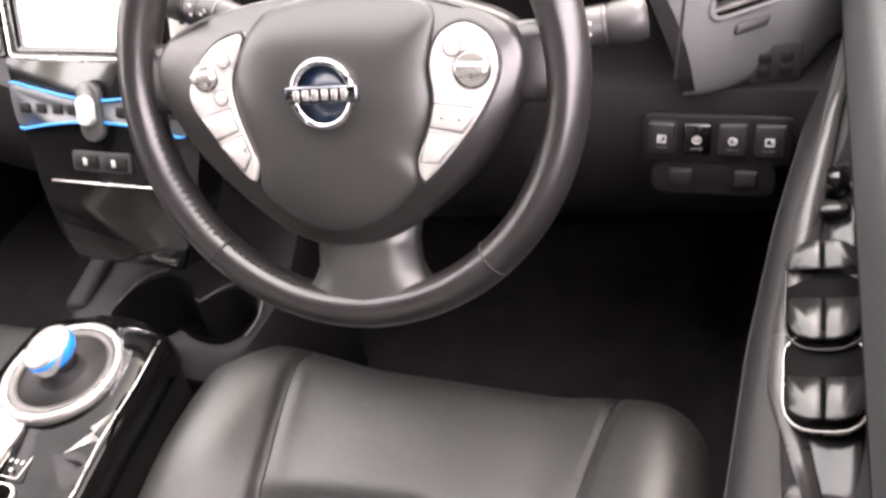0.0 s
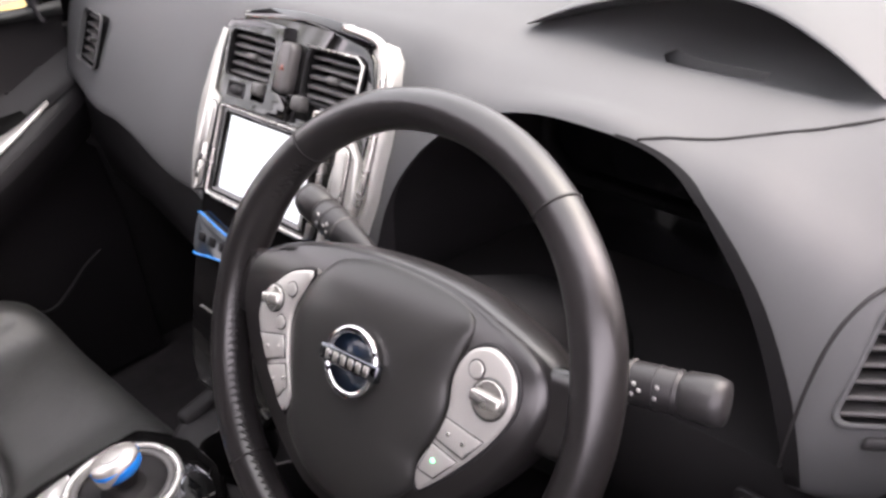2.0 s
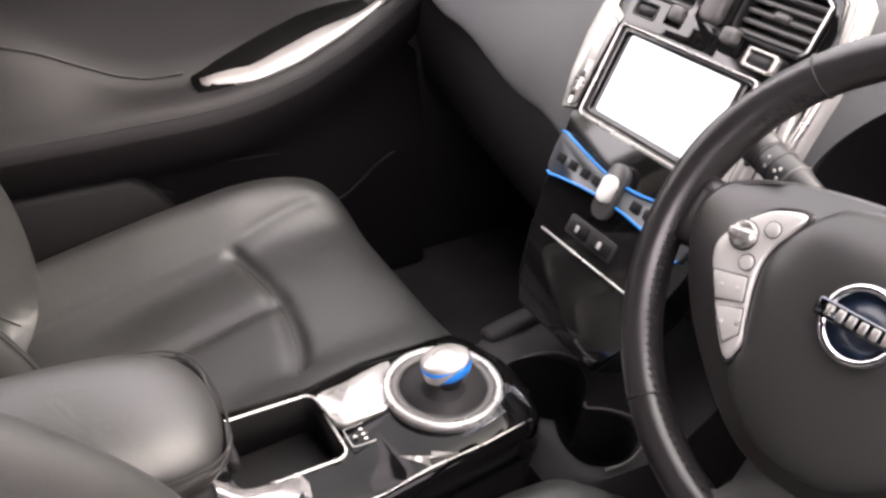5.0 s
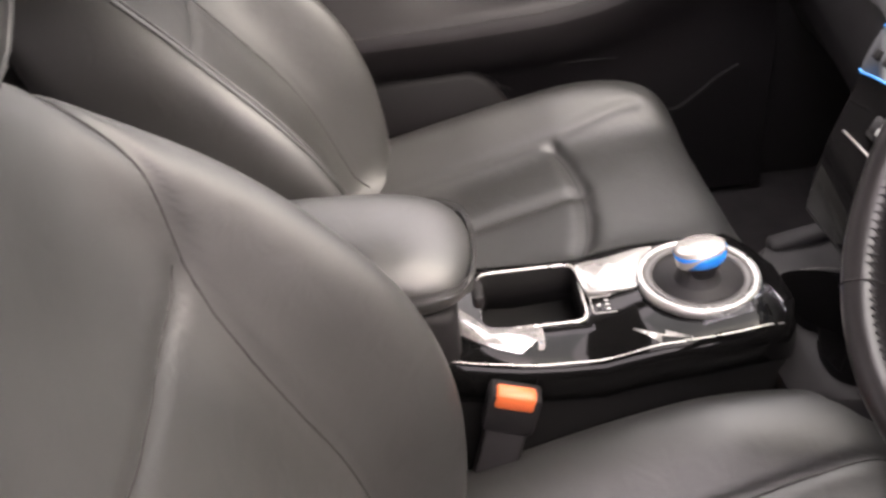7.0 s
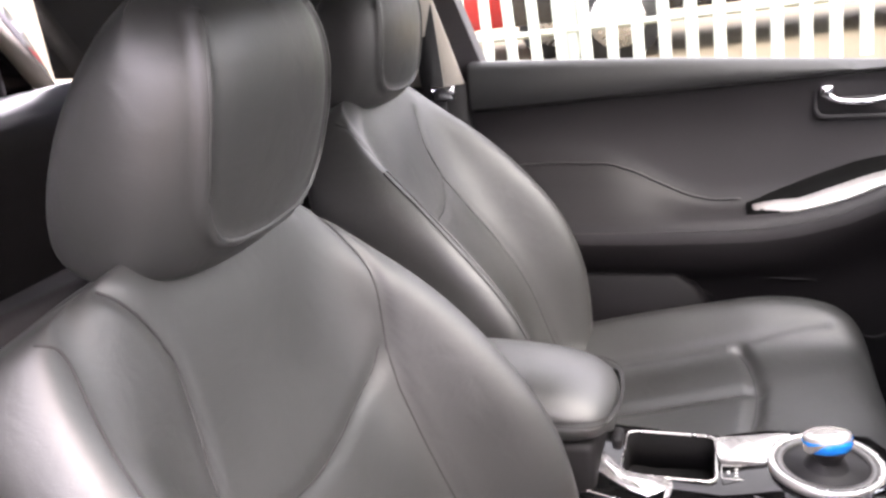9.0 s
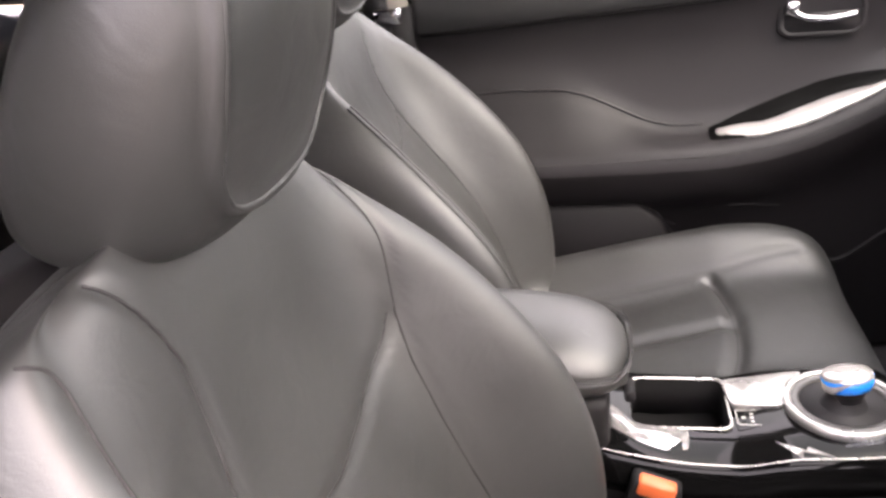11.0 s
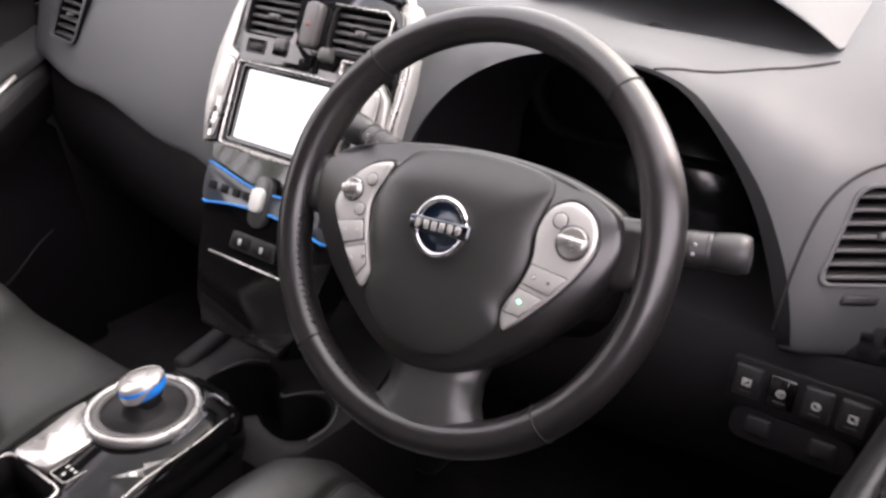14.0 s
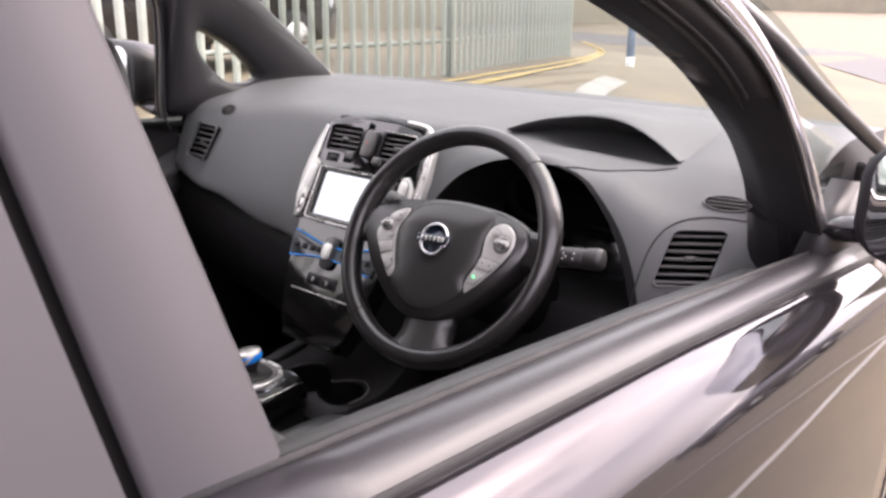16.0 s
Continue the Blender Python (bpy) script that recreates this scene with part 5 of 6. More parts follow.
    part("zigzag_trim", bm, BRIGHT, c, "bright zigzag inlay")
    # armrest
    rings = []
    for y, w, z0, z1 in ((-.12, .070, .728, .775), (-.10, .082, .722, .792), (0, .087, .720, .797), (.10, .088, .719, .796), (.17, .088, .719, .792), (.215, .086, .720, .784), (.242, .078, .723, .772), (.256, .062, .728, .759), (.262, .040, .735, .750)):
        half = [(0, z1), (.45 * w, z1 - .003), (.72 * w, z1 - .010), (.90 * w, z1 - .022), (.985 * w, z1 - .036), (w, z0 + .024), (.99 * w, z0 + .010), (.90 * w, z0 + .002), (.6 * w, z0), (0, z0)]
        rings.append([(CX + x, y, z) for x, z in half + [(-x, z) for x, z in half[-2:0:-1]]])
    ar = bake(part("armrest", loft(rings), LEATHER, c, "padded leather armrest lid", sub=2))
    row = [(1, .0872, -.05), (1, .0882, .1), (1, .0880, .18), (1, .0855, .218), (1, .0765, .2435), (1, .056, .2585), (1, .020, .2645), (-1, .020, .2645), (-1, .056, .2585), (-1, .0765, .2435), (-1, .0855, .218), (-1, .0880, .18), (-1, .0882, .1), (-1, .0872, -.05)]
    lines = [[Vector((CX + k * w, y, .751 + dz - .05 * max(0, y - .16))) for k, w, y in row] for dz in (0, .0065)]
    tuck(ar, lines, .003, .004)
    for ln in lines: part("armrest_seam", tube([tuple(p) for p in spline(ln, 3)], .0010, 5), STITCH, ar)
    part("armrest_box", rbox(CX, .05, .672, .158, .38, .098, .012), TRIM, c)
    part("lid_latch", rbox(CX + .03, .262, .704, .030, .012, .016, .004), TRIM, c)
    # front section with cup holders
    rings = []
    for y, z, w in ((.56, .600, .105), (.585, .618, .120), (.61, .626, .132), (.66, .632, .140), (.70, .640, .138), (.76, .665, .130), (.80, .685, .125)):
        rings.append([(.018 + x * w / .14, y, zz) for x, zz in ((-.14, .36), (-.14, z - .02), (-.133, z - .004), (-.12, z), (.12, z), (.133, z - .004), (.14, z - .02), (.14, .36))])
    fr = part("front_section", loft(rings), material("console_grey_plastic", (.011, .0105, .011), .55, 0, .12, 1000, .1, 8, spec=.16), c, "dark grey console front")
    cups = [(v.x, v.y) for v in spline([(-.043, .612, 0), (-.040, .640, 0), (-.028, .664, 0), (-.008, .678, 0), (.014, .676, 0), (.034, .664, 0), (.050, .645, 0), (.058, .640, 0), (.066, .650, 0), (.082, .667, 0), (.104, .672, 0), (.124, .660, 0), (.136, .636, 0), (.132, .612, 0), (.114, .598, 0), (.090, .595, 0), (.068, .599, 0), (.052, .606, 0), (.040, .598, 0), (.018, .592, 0), (-.012, .591, 0), (-.034, .598, 0)], 4, True)]
    cut(fr, prism(cups, .3, Matrix.Translation((0, 0, .555))))
    sharp(fr, 40)
    def inset(o, z):
        m = len(cups); rows = []
        for i, (x, y) in enumerate(cups):
            (x0, y0), (x1, y1) = cups[i - 1], cups[(i + 1) % m]; d = Vector((x1 - x0, y1 - y0)).normalized()
            rows.append((x + d.y * o, y - d.x * o, z))
        return rows
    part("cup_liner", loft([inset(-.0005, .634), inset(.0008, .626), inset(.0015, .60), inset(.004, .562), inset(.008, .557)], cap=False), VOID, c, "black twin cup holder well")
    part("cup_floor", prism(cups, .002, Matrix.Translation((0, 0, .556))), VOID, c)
    part("cup_trim", tube(spline([(.052, .646, .634), (.060, .643, .635), (.070, .656, .636), (.086, .671, .637), (.106, .677, .638), (.129, .664, .636), (.1415, .637, .633), (.137, .608, .629)], 4), .0014, 6), SLAT, c, "thin grey cup holder edge")
    part("cup_trim", tube(spline([(-.046, .610, .628), (-.044, .642, .633), (-.030, .668, .637), (-.008, .682, .638)], 4), .0012, 6), SLAT, c, "thin grey cup holder edge")
    part("left_rail", rbox(-.105, .72, .645, .03, .22, .02, .008, 2, pose(0, 0, 0, 12)), TRIM, c)
    part("socket_marking", rbox(-.104, .745, .6705, .014, .022, .001, .0003, 1, pose(0, 0, 0, 12)), WHITE_M, c)
build_console()

# ---- doors and body ----
arm_z = lambda y: lerp([-.1, .25, .45, .52, .60, .68, .76, .84], [.752, .756, .764, .774, .795, .828, .866, .90], y)
arm_x = lambda y: lerp([-.1, .40, .56, .66, .74, .80, .84], [.640, .640, .648, .660, .676, .695, .712], y)
belt_z = lambda y: lerp([-1.2, -.08, .30, .72, 1.0], [1.085, 1.052, 1.038, 1.012, .995], y)
crease_z = lambda y: lerp([-.1, 0, .35, .69, .85], [.972, .977, .999, 1.020, 1.025], y)
bump = lambda y: lerp([-.1, .06, .17, .22, .27, .32, .37], [.080, .086, .082, .066, .040, .014, 0], y)

def door_trim(k, parent):
    rings = []
    for y in np.linspace(-.10, .84, 40):
        a, ax, bz, cz, b = arm_z(y), arm_x(y), belt_z(y) + .012, crease_z(y), bump(y)
        if k > 0: bz = lerp([-.1, 0, .2, .5, 1.0], [.990, .986, .979, .966, .935], y); cz = bz - .05
        prof = [(.775, bz - .012), (.745, bz + .002), (.722, bz + .001), (.713 if k < 0 else .702, bz - (.012 if k < 0 else .002)), (.712 if k < 0 else .698, cz + .004), (.716, cz - .004), (.724, cz - .014), (.737, .935), (.737, .90), (.734, a + .05 + b), (.724, a + .018 + b), (.712, a + .006 + b), (.700, a + .003 + .75 * b), ((.7 + ax) / 2, a + .002 + .25 * b), (ax + .012, a), (ax, a - .010), (ax - .002, a - .04), (ax + .002, a - .085), (max(ax + .03, .672), a - .115), (.690, .62), (.695, .45), (.68, .345), (.78, .335)]
        rings.append([(k * x, y, z) for x, z in prof])
    ob = sharp(part("trim_panel", loft(rings), TRIM_DOOR, parent, "dark grey moulded door trim with a padded armrest"), 60)
    # faces below the armrest take a darker copy: shade put into the colour
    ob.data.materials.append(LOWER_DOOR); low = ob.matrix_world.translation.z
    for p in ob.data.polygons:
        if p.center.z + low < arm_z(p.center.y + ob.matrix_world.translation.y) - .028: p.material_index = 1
    return ob
PLATE = material("dark_gloss_plate", (.016, .015, .016), .16, 0, 0, 1, .1, 12, spec=.5)
TRIM_DOOR = material("door_vinyl", (.0165, .0155, .0165), .5, 0, .12, 1200, .12, 4, spec=.26)
# door vinyl darkened for the shade under the armrest
LOWER_DOOR = material("shaded_lower_door", (.0055, .005, .0055), .55, 0, .12, 1200, .12, 4, spec=.14)
PAD_DOOR = material("door_pad_vinyl", (.030, .031, .031), .5, 0, .12, 1200, .12, 4, spec=.35)

RECESS = material("black_recess", (.004, .004, .004), .6, 0, 0, 1, 0, 1, spec=.06)

def frame_path(k, I, O, t=.035):
    """A pillar lofted between an inner and an outer edge."""
    rings = []
    for i, o in zip(spline(I, 5), spline(O, 5)):
        a, b = Vector(i), Vector(o); c = (a + b) / 2
        n = Vector((.35, -.25, 0)).normalized() * 0 + Vector((1, -.3, .3)).normalized() * t
        rings.append([(k * p.x, p.y, p.z) for p in (a, a + (b - a) * .05 + n * .6, c + n, b - (b - a) * .05 + n * .6, b, c - n * .5)])
    return loft(rings)

PX = lambda z: .800 - max(0, z - 1.03) * .24
def glass_poly(k, yz, x0, slope=.24, t=.004):
    return [[(k * (x0 - max(0, z - 1.03) * slope), y, z) for y, z in yz], [(k * (x0 + t - max(0, z - 1.03) * slope), y, z) for y, z in yz]]

def outer_skin(k, y0, y1, n=16):
    rings = []
    for y in np.linspace(y0, y1, n):
        b = belt_z(y); w = lerp([-1.5, -.5, .5, 1.0, 1.6], [-.02, 0, 0, -.006, -.05], y)
        prof = [(.792, b - .03), (.814, b - .024), (.838, b - .016), (.852, b - .0185), (.870, b - .029), (.889, b - .050), (.903, b - .080), (.912, b - .125), (.914, .80), (.914, .70), (.908, .55), (.892, .42), (.872, .36), (.85, .30), (.80, .30)]
        rings.append([(k * (x + w), y, z) for x, z in prof])
    return loft(rings)

def build_door(k):
    side = "driver's" if k > 0 else "passenger's"
    d = thing("door_1" if k > 0 else "door_2", "dark metallic front car door with open window" if k > 0 else "dark metallic front passenger door with closed window", "car door", "front doors", kind="structure", at=(k * .78, .4, .3))
    trim = door_trim(k, d)
    part("outer_skin", outer_skin(k, -.135, .985), PAINT, d, "glossy dark metallic outer skin")
    # belt seals
    for x0, w, dz, mat, nm in ((.772, .014, -.030, RUBBER, "inner_seal"), (.8175, .044, -.006, MOULD, "belt_moulding"), (.793, .005, -.004, RUBBER, "outer_seal"), (.785, .012, -.030, DARK, "window_slot"), (.8405, .0025, -.0155, RUBBER, "moulding_lip")):
        rings = [[(k * (x0 + a * w), y, belt_z(y) + dz + b) for a, b in (((-.5, -.03), (-.5, .001), (-.44, .004), (-.1, .0035), (.25, -.001), (.46, -.007), (.5, -.010), (.5, -.03)) if nm == "belt_moulding" else ((-.5, -.03), (-.5, -.002), (-.3, .004), (.3, .004), (.5, -.004), (.5, -.03)))] for y in np.linspace(-.135, .97, 14)]
        part(nm, loft(rings), mat, d)
    # window frame: front diagonal, rear post
    if k > 0:
        I = [(.690, .905, .86), (.690, .884, .955), (.690, .842, 1.055), (.688, .790, 1.118), (.686, .715, 1.172), (.680, .560, 1.250), (.668, .378, 1.306), (.640, .14, 1.372), (.62, -.19, 1.40)]
        O = [(.79, .96, .88), (.79, .91, .97), (.789, .83, 1.030), (.785, .765, 1.095), (.778, .705, 1.160), (.762, .610, 1.245), (.742, .44, 1.318), (.715, .17, 1.402), (.70, -.19, 1.435)]
    else:
        I = [(.70, .80, 1.0), (.70, .79, 1.06), (.69, .788, 1.2), (.675, .770, 1.30), (.660, .70, 1.345), (.645, .55, 1.378), (.62, .2, 1.402), (.61, -.19, 1.41)]
        O = [(.775, .84, 1.0), (.775, .83, 1.06), (.765, .825, 1.2), (.745, .805, 1.32), (.735, .72, 1.368), (.725, .56, 1.40), (.71, .2, 1.425), (.70, -.19, 1.44)]
    wf = part("window_frame", frame_path(k, I, O, .022), FRAME_D, d, "black window frame")
    lift = Vector((1, -.3, .3)).normalized() * .022
    for f, h, r, mat in ((.30, .86, .0042, RUBBER), (.42, .95, .0022, MOULD), (.90, .78, .0036, RUBBER)):
        part("frame_seal", tube([(k * q.x, q.y, q.z) for q in (i_.lerp(o_, f) + lift * h for i_, o_ in zip(spline(I, 5), spline(O, 5)))], r, 6), mat, wf)
    def post(name, ya, yb, mat, lift=0.):
        rings = []
        for z in np.linspace(1.0, 1.44, 8):
            a, b = lerp([1.0, 1.03, 1.27, 1.46], ya, z), lerp([1.0, 1.05, 1.22, 1.46], yb, z)
            x = PX(z) + lift
            rings.append([(k * (x - .05), a, z), (k * (x - .004), a, z), (k * x, a - .004, z), (k * x, b + .004, z), (k * (x - .004), b, z), (k * (x - .05), b, z)])
        return sharp(part(name, loft(rings), mat, d), 50)
    post("rear_post", [-.060, -.068, -.135, -.188], [-.1375, -.148, -.1845, -.237], FRAME)
    # pull handle in its recess
    if k < 0:
        hc = (.735, .611, .965)
        m = Matrix(((0, 0, k * -1, k * .733), (1, 0, 0, .611), (0, 1, 0, .965), (0, 0, 0, 1)))
        part("handle_bezel", frame_ring(rrect(0, 0, .142, .070, .022), rrect(0, 0, .126, .054, .016), .006, m), TRIM_DOOR, d)
        hcup = part("handle_cup", prism(rrect(0, 0, .128, .056, .016), .002, m @ Matrix.Translation((0, 0, .001))), DARK, d)
        lev = [(k * .724, .556, .984), (k * .722, .566, .972), (k * .716, .585, .965), (k * .712, .62, .963), (k * .714, .655, .968), (k * .722, .662, .972)]
        part("pull_lever", tube(spline(lev, 4), [.011, .011, .010, .009, .008, .007, .0065, .006, .006, .006, .006, .006, .006, .006, .006, .006, .006, .006, .006, .006, .005], 10), CHROME, d, "chrome pull lever")
        part("lock_knob", rbox(k * .722, .560, .982, .012, .022, .022, .004), CHROME, d)
    # switch plate on the armrest
    def on_arm(x, y, up=.0): return (k * x, y, arm_z(y) + .004 + up)
    ys = np.linspace(.43, .77, 18)
    rings = []
    for y in ys:
        t = (y - .43) / .34; xin = arm_x(y) + .022 + .012 * (1 - math.sin(math.pi * min(1, t * 1.2))); w = .004 + .052 * math.sin(math.pi * min(1, max(.02, t * .94 + .03))) ** .7
        xo = min(xin + w, .735)
        zz = arm_z(y) + .005
        up = (.012 if k > 0 else .040) * math.sin(math.pi * min(1, max(.02, t))) ** .8
        rings.append([(k * xin, y, zz - .012), (k * xin, y, zz), (k * max(xo, .722), y, zz + .004 + up), (k * .736, y, zz + .002 + up), (k * .736, y, zz - .012)])
    sp = part("switch_plate", loft(rings), PLATE if k > 0 else RECESS, d, "dark gloss switch plate" if k > 0 else "black switch plate")
    rings = []
    ys2 = np.linspace(.44, .77, 14)
    for y in ys2:
        t = (y - .44) / .33; x0 = arm_x(y) + .014 + (.03 * (1 - t * 4) if t < .25 else 0); w = .006 + (.014 if k > 0 else .026) * math.sin(math.pi * min(1, .12 + .86 * t)) ** (1 if k > 0 else .8)
        zz = arm_z(y) + .0075; ramp = .002
        if k < 0:
            tp = (y - .43) / .34; xin = arm_x(y) + .022 + .012 * (1 - math.sin(math.pi * min(1, tp * 1.2)))
            w *= .85; ramp = .0015 + max(0, x0 + w - xin) / max(.01, .722 - xin) * (.004 + .040 * math.sin(math.pi * min(1, max(.02, tp))) ** .8)
        rings.append([(k * x0, y, zz - .006), (k * x0, y, zz), (k * (x0 + w), y, zz + ramp), (k * (x0 + w), y, zz - .006)])
    part("silver_strip", loft(rings), material("brushed_door_silver", (.60, .59, .57), .46, .55, 0, 1, .05, 20) if k < 0 else GRAPH, sp, "bright silver strip" if k < 0 else "graphite edge strip")
    if k > 0:
        mm = plane_at((.6955, .556, arm_z(.556) + .0145), (1, 0, .22), (0, 1, .14))
        bx = part("window_switch_frame", frame_ring(rrect(0, -.040, .0525, .078, .020), rrect(0, -.040, .0500, .0755, .019), .004, mm), SATIN, sp, "thin silver switch surround")
        part("switch_frame", frame_ring(rrect(.001, .030, .0525, .0965, .021), rrect(.001, .030, .0495, .0935, .0195), .0065, mm), GLOSSB, bx, "gloss black rim round the front switches")
        part("switch_well", prism(rrect(0, -.040, .0498, .0753, .0188), .003, mm), VOID, bx)
        part("switch_well", prism(rrect(.001, .030, .0493, .0933, .0194), .0036, mm), VOID, bx)
        def pad(u, y0, y1, top, bottom):
            """Outline of one half of a rocker pair, rounded at its outer corners."""
            rt, rb = max(top, .002), max(bottom, .002); w_ = .0236
            arc = lambda cx_, cy_, r_, a0: [(cx_ + r_ * math.cos(radians(a0 + q)), cy_ + r_ * math.sin(radians(a0 + q))) for q in (0, 18, 36, 54, 72, 90)]
            o_ = [(.0006, y0)] + arc(w_ - rb, y0 + rb, rb, -90) + arc(w_ - rt, y1 - rt, rt, 0) + [(.0006, y1)]
            return o_ if u > 0 else [(-x_, y_) for x_, y_ in reversed(o_)]
        for u in (-1, 1):
            for y0, y1, top, bottom, tl, up_ in ((.050, .0755, .017, .002, 7, .006), (-.013, .024, .002, .017, -5, .0055), (-.0745, -.040, .002, .016, -6, .0045)):
                yc = (y0 + y1) / 2
                part("window_switch", prism(pad(u, y0 - yc, y1 - yc, top, bottom), .006, mm @ Matrix.Translation((.001 if y1 > 0 else 0, yc, up_)) @ pose(0, 0, 0, tl), .0015), SWITCH, bx)
        part("mirror_knob", tube([(.700, .672, arm_z(.672) + .008), (.700, .671, arm_z(.672) + .026)], .009, 16), GLOSSB, sp)
        part("lock_switch", rbox(.699, .652, arm_z(.652) + .014, .022, .013, .010, .003, 2, pose(0, 0, 0, 0, -12, 0)), SWITCH, sp)
    else:
        for y in (.565, .625):
            part("window_switch", rbox(*on_arm(.705, y, .007), .020, .034, .014, .005), TRIM, sp)
    gz = lambda y: (crease_z(y) if k < 0 else lerp([-.1, 0, .2, .5, 1.0], [.940, .936, .929, .916, .885], y))
    part("trim_groove", tube([(k * (.7135 if k < 0 else .7000), y, gz(y)) for y in np.linspace(-.09, .83, 30)], .0032, 6), VOID, d)
    if k < 0:
        rings = [[(k * x, y, z) for x, z in ((.744, belt_z(y) + .016), (.722, belt_z(y) + .015), (.709, belt_z(y) + .002), (.7085, crease_z(y) + .006), (.716, crease_z(y) + .004))] for y in np.linspace(-.095, .84, 24)]
        part("belt_pad", loft(rings, ring_closed=False), PAD_DOOR, d, "grey soft upper door pad")
    else:
        rings = []
        for y in np.linspace(-.095, .82, 24):
            bz = lerp([-.1, 0, .2, .5, 1.0], [.990, .986, .979, .966, .935], y) + .012
            rings.append([(x, y, bz + z) for x, z in ((.768, -.004), (.745, .0065), (.722, .0060), (.706, .0030), (.6985, -.008), (.6945, -.045))])
        part("belt_pad", loft(rings, ring_closed=False), PAD_DOOR, d, "grey soft upper door pad")
    if k < 0: part("armrest_crease", tube([(k * .7228, y, arm_z(y) + .020 + bump(y)) for y in np.linspace(-.09, .42, 40)], .0022, 6), DARK, d)
    # map pocket and loudspeaker
    rings = [[(k * x, y, z) for x, z in ((.70, .655 - dz), (.662, .652 - dz), (.652, .64 - dz), (.655, .40), (.69, .36))] for y, dz in ((-.09, .004), (.10, .002), (.30, 0), (.34, .03), (.37, .075))]
    part("map_pocket", loft(rings), LOWER_DOOR, d, "dark moulded map pocket")
    part("pocket_edge", tube(spline([(k * .664, -.05, .659), (k * .664, .16, .664), (k * .665, .295, .664), (k * .668, .312, .650), (k * .672, .335, .622), (k * .680, .371, .600)], 5), .0016, 6), TRIM, d)
    part("panel_rib", tube(spline([(k * .679, .374, .641), (k * .680, .461, .639), (k * .682, .557, .635)], 5), .0014, 6), TRIM, d)
    spk = part("loudspeaker_grille", tube(spline([(k * .691, .60, .545), (k * .691, .628, .526), (k * .691, .669, .518), (k * .691, .71, .545), (k * .691, .742, .572), (k * .691, .778, .592)], 6), .003, 8), TRIM, d, "dark raised rim round the door loudspeaker")
    part("armrest_stitch", tube([(k * (arm_x(y) - .0005), y, arm_z(y) - .016) for y in np.linspace(-.08, .80, 40)], .0013, 5), STITCH, d)
    # mirror
    sail = [[(k * x, y, z) for y, z in ((.80, belt_z(.8) - .01), (.93, 1.09), (1.0, .99))] for x in (.775, .815)]
    part("mirror_sail", loft(sail), FRAME_D, d)
    arm = [[(k * x, y + dy_, z + dz) for dy_, dz in ((-.05, -.022), (-.05, .012), (.0, .024), (.05, .01), (.05, -.022))] for x, y, z in ((.79, .87, 1.032), (.84, .865, 1.040), (.885, .855, 1.05))]
    part("mirror_arm", loft(arm), PAINT, d, sub=1)
    rings = []
    for y, s in ((.795, .93), (.80, 1), (.84, 1.02), (.90, .90), (.945, .62), (.955, .4)):
        rings.append([(k * (.968 + px * .125 * s), y, (1.088 if k > 0 else 1.118) + pz * .082 * s) for px, pz in rrect(0, 0, 2, 2, .62, 5)])
    mh = part("mirror_housing", loft(rings), FRAME_D, d, "black door mirror housing")
    part("mirror_glass", prism(rrect(0, 0, .220, .138, .035), .003, plane_at((k * .968, .774, 1.088 if k > 0 else 1.118), (1, -.16 * k, 0), (0, 0, 1))), CHROME, mh, "mirror glass")
    if k < 0:
        gl = part("window_glass", loft(glass_poly(k, [(-.15, belt_z(-.15) - .01), (-.19, 1.42), (.15, 1.39), (.45, 1.31), (.65, 1.25), (.815, 1.165), (.95, 1.04), (.96, 1.0)], .793)), GLASS, d, flat=True)
        gl.visible_shadow = False
    return d
FRAME_D = material("black_frame_plastic", (.014, .013, .015), .45, 0, .2, 400, .1, 6)
for k in (1, -1): build_door(k)

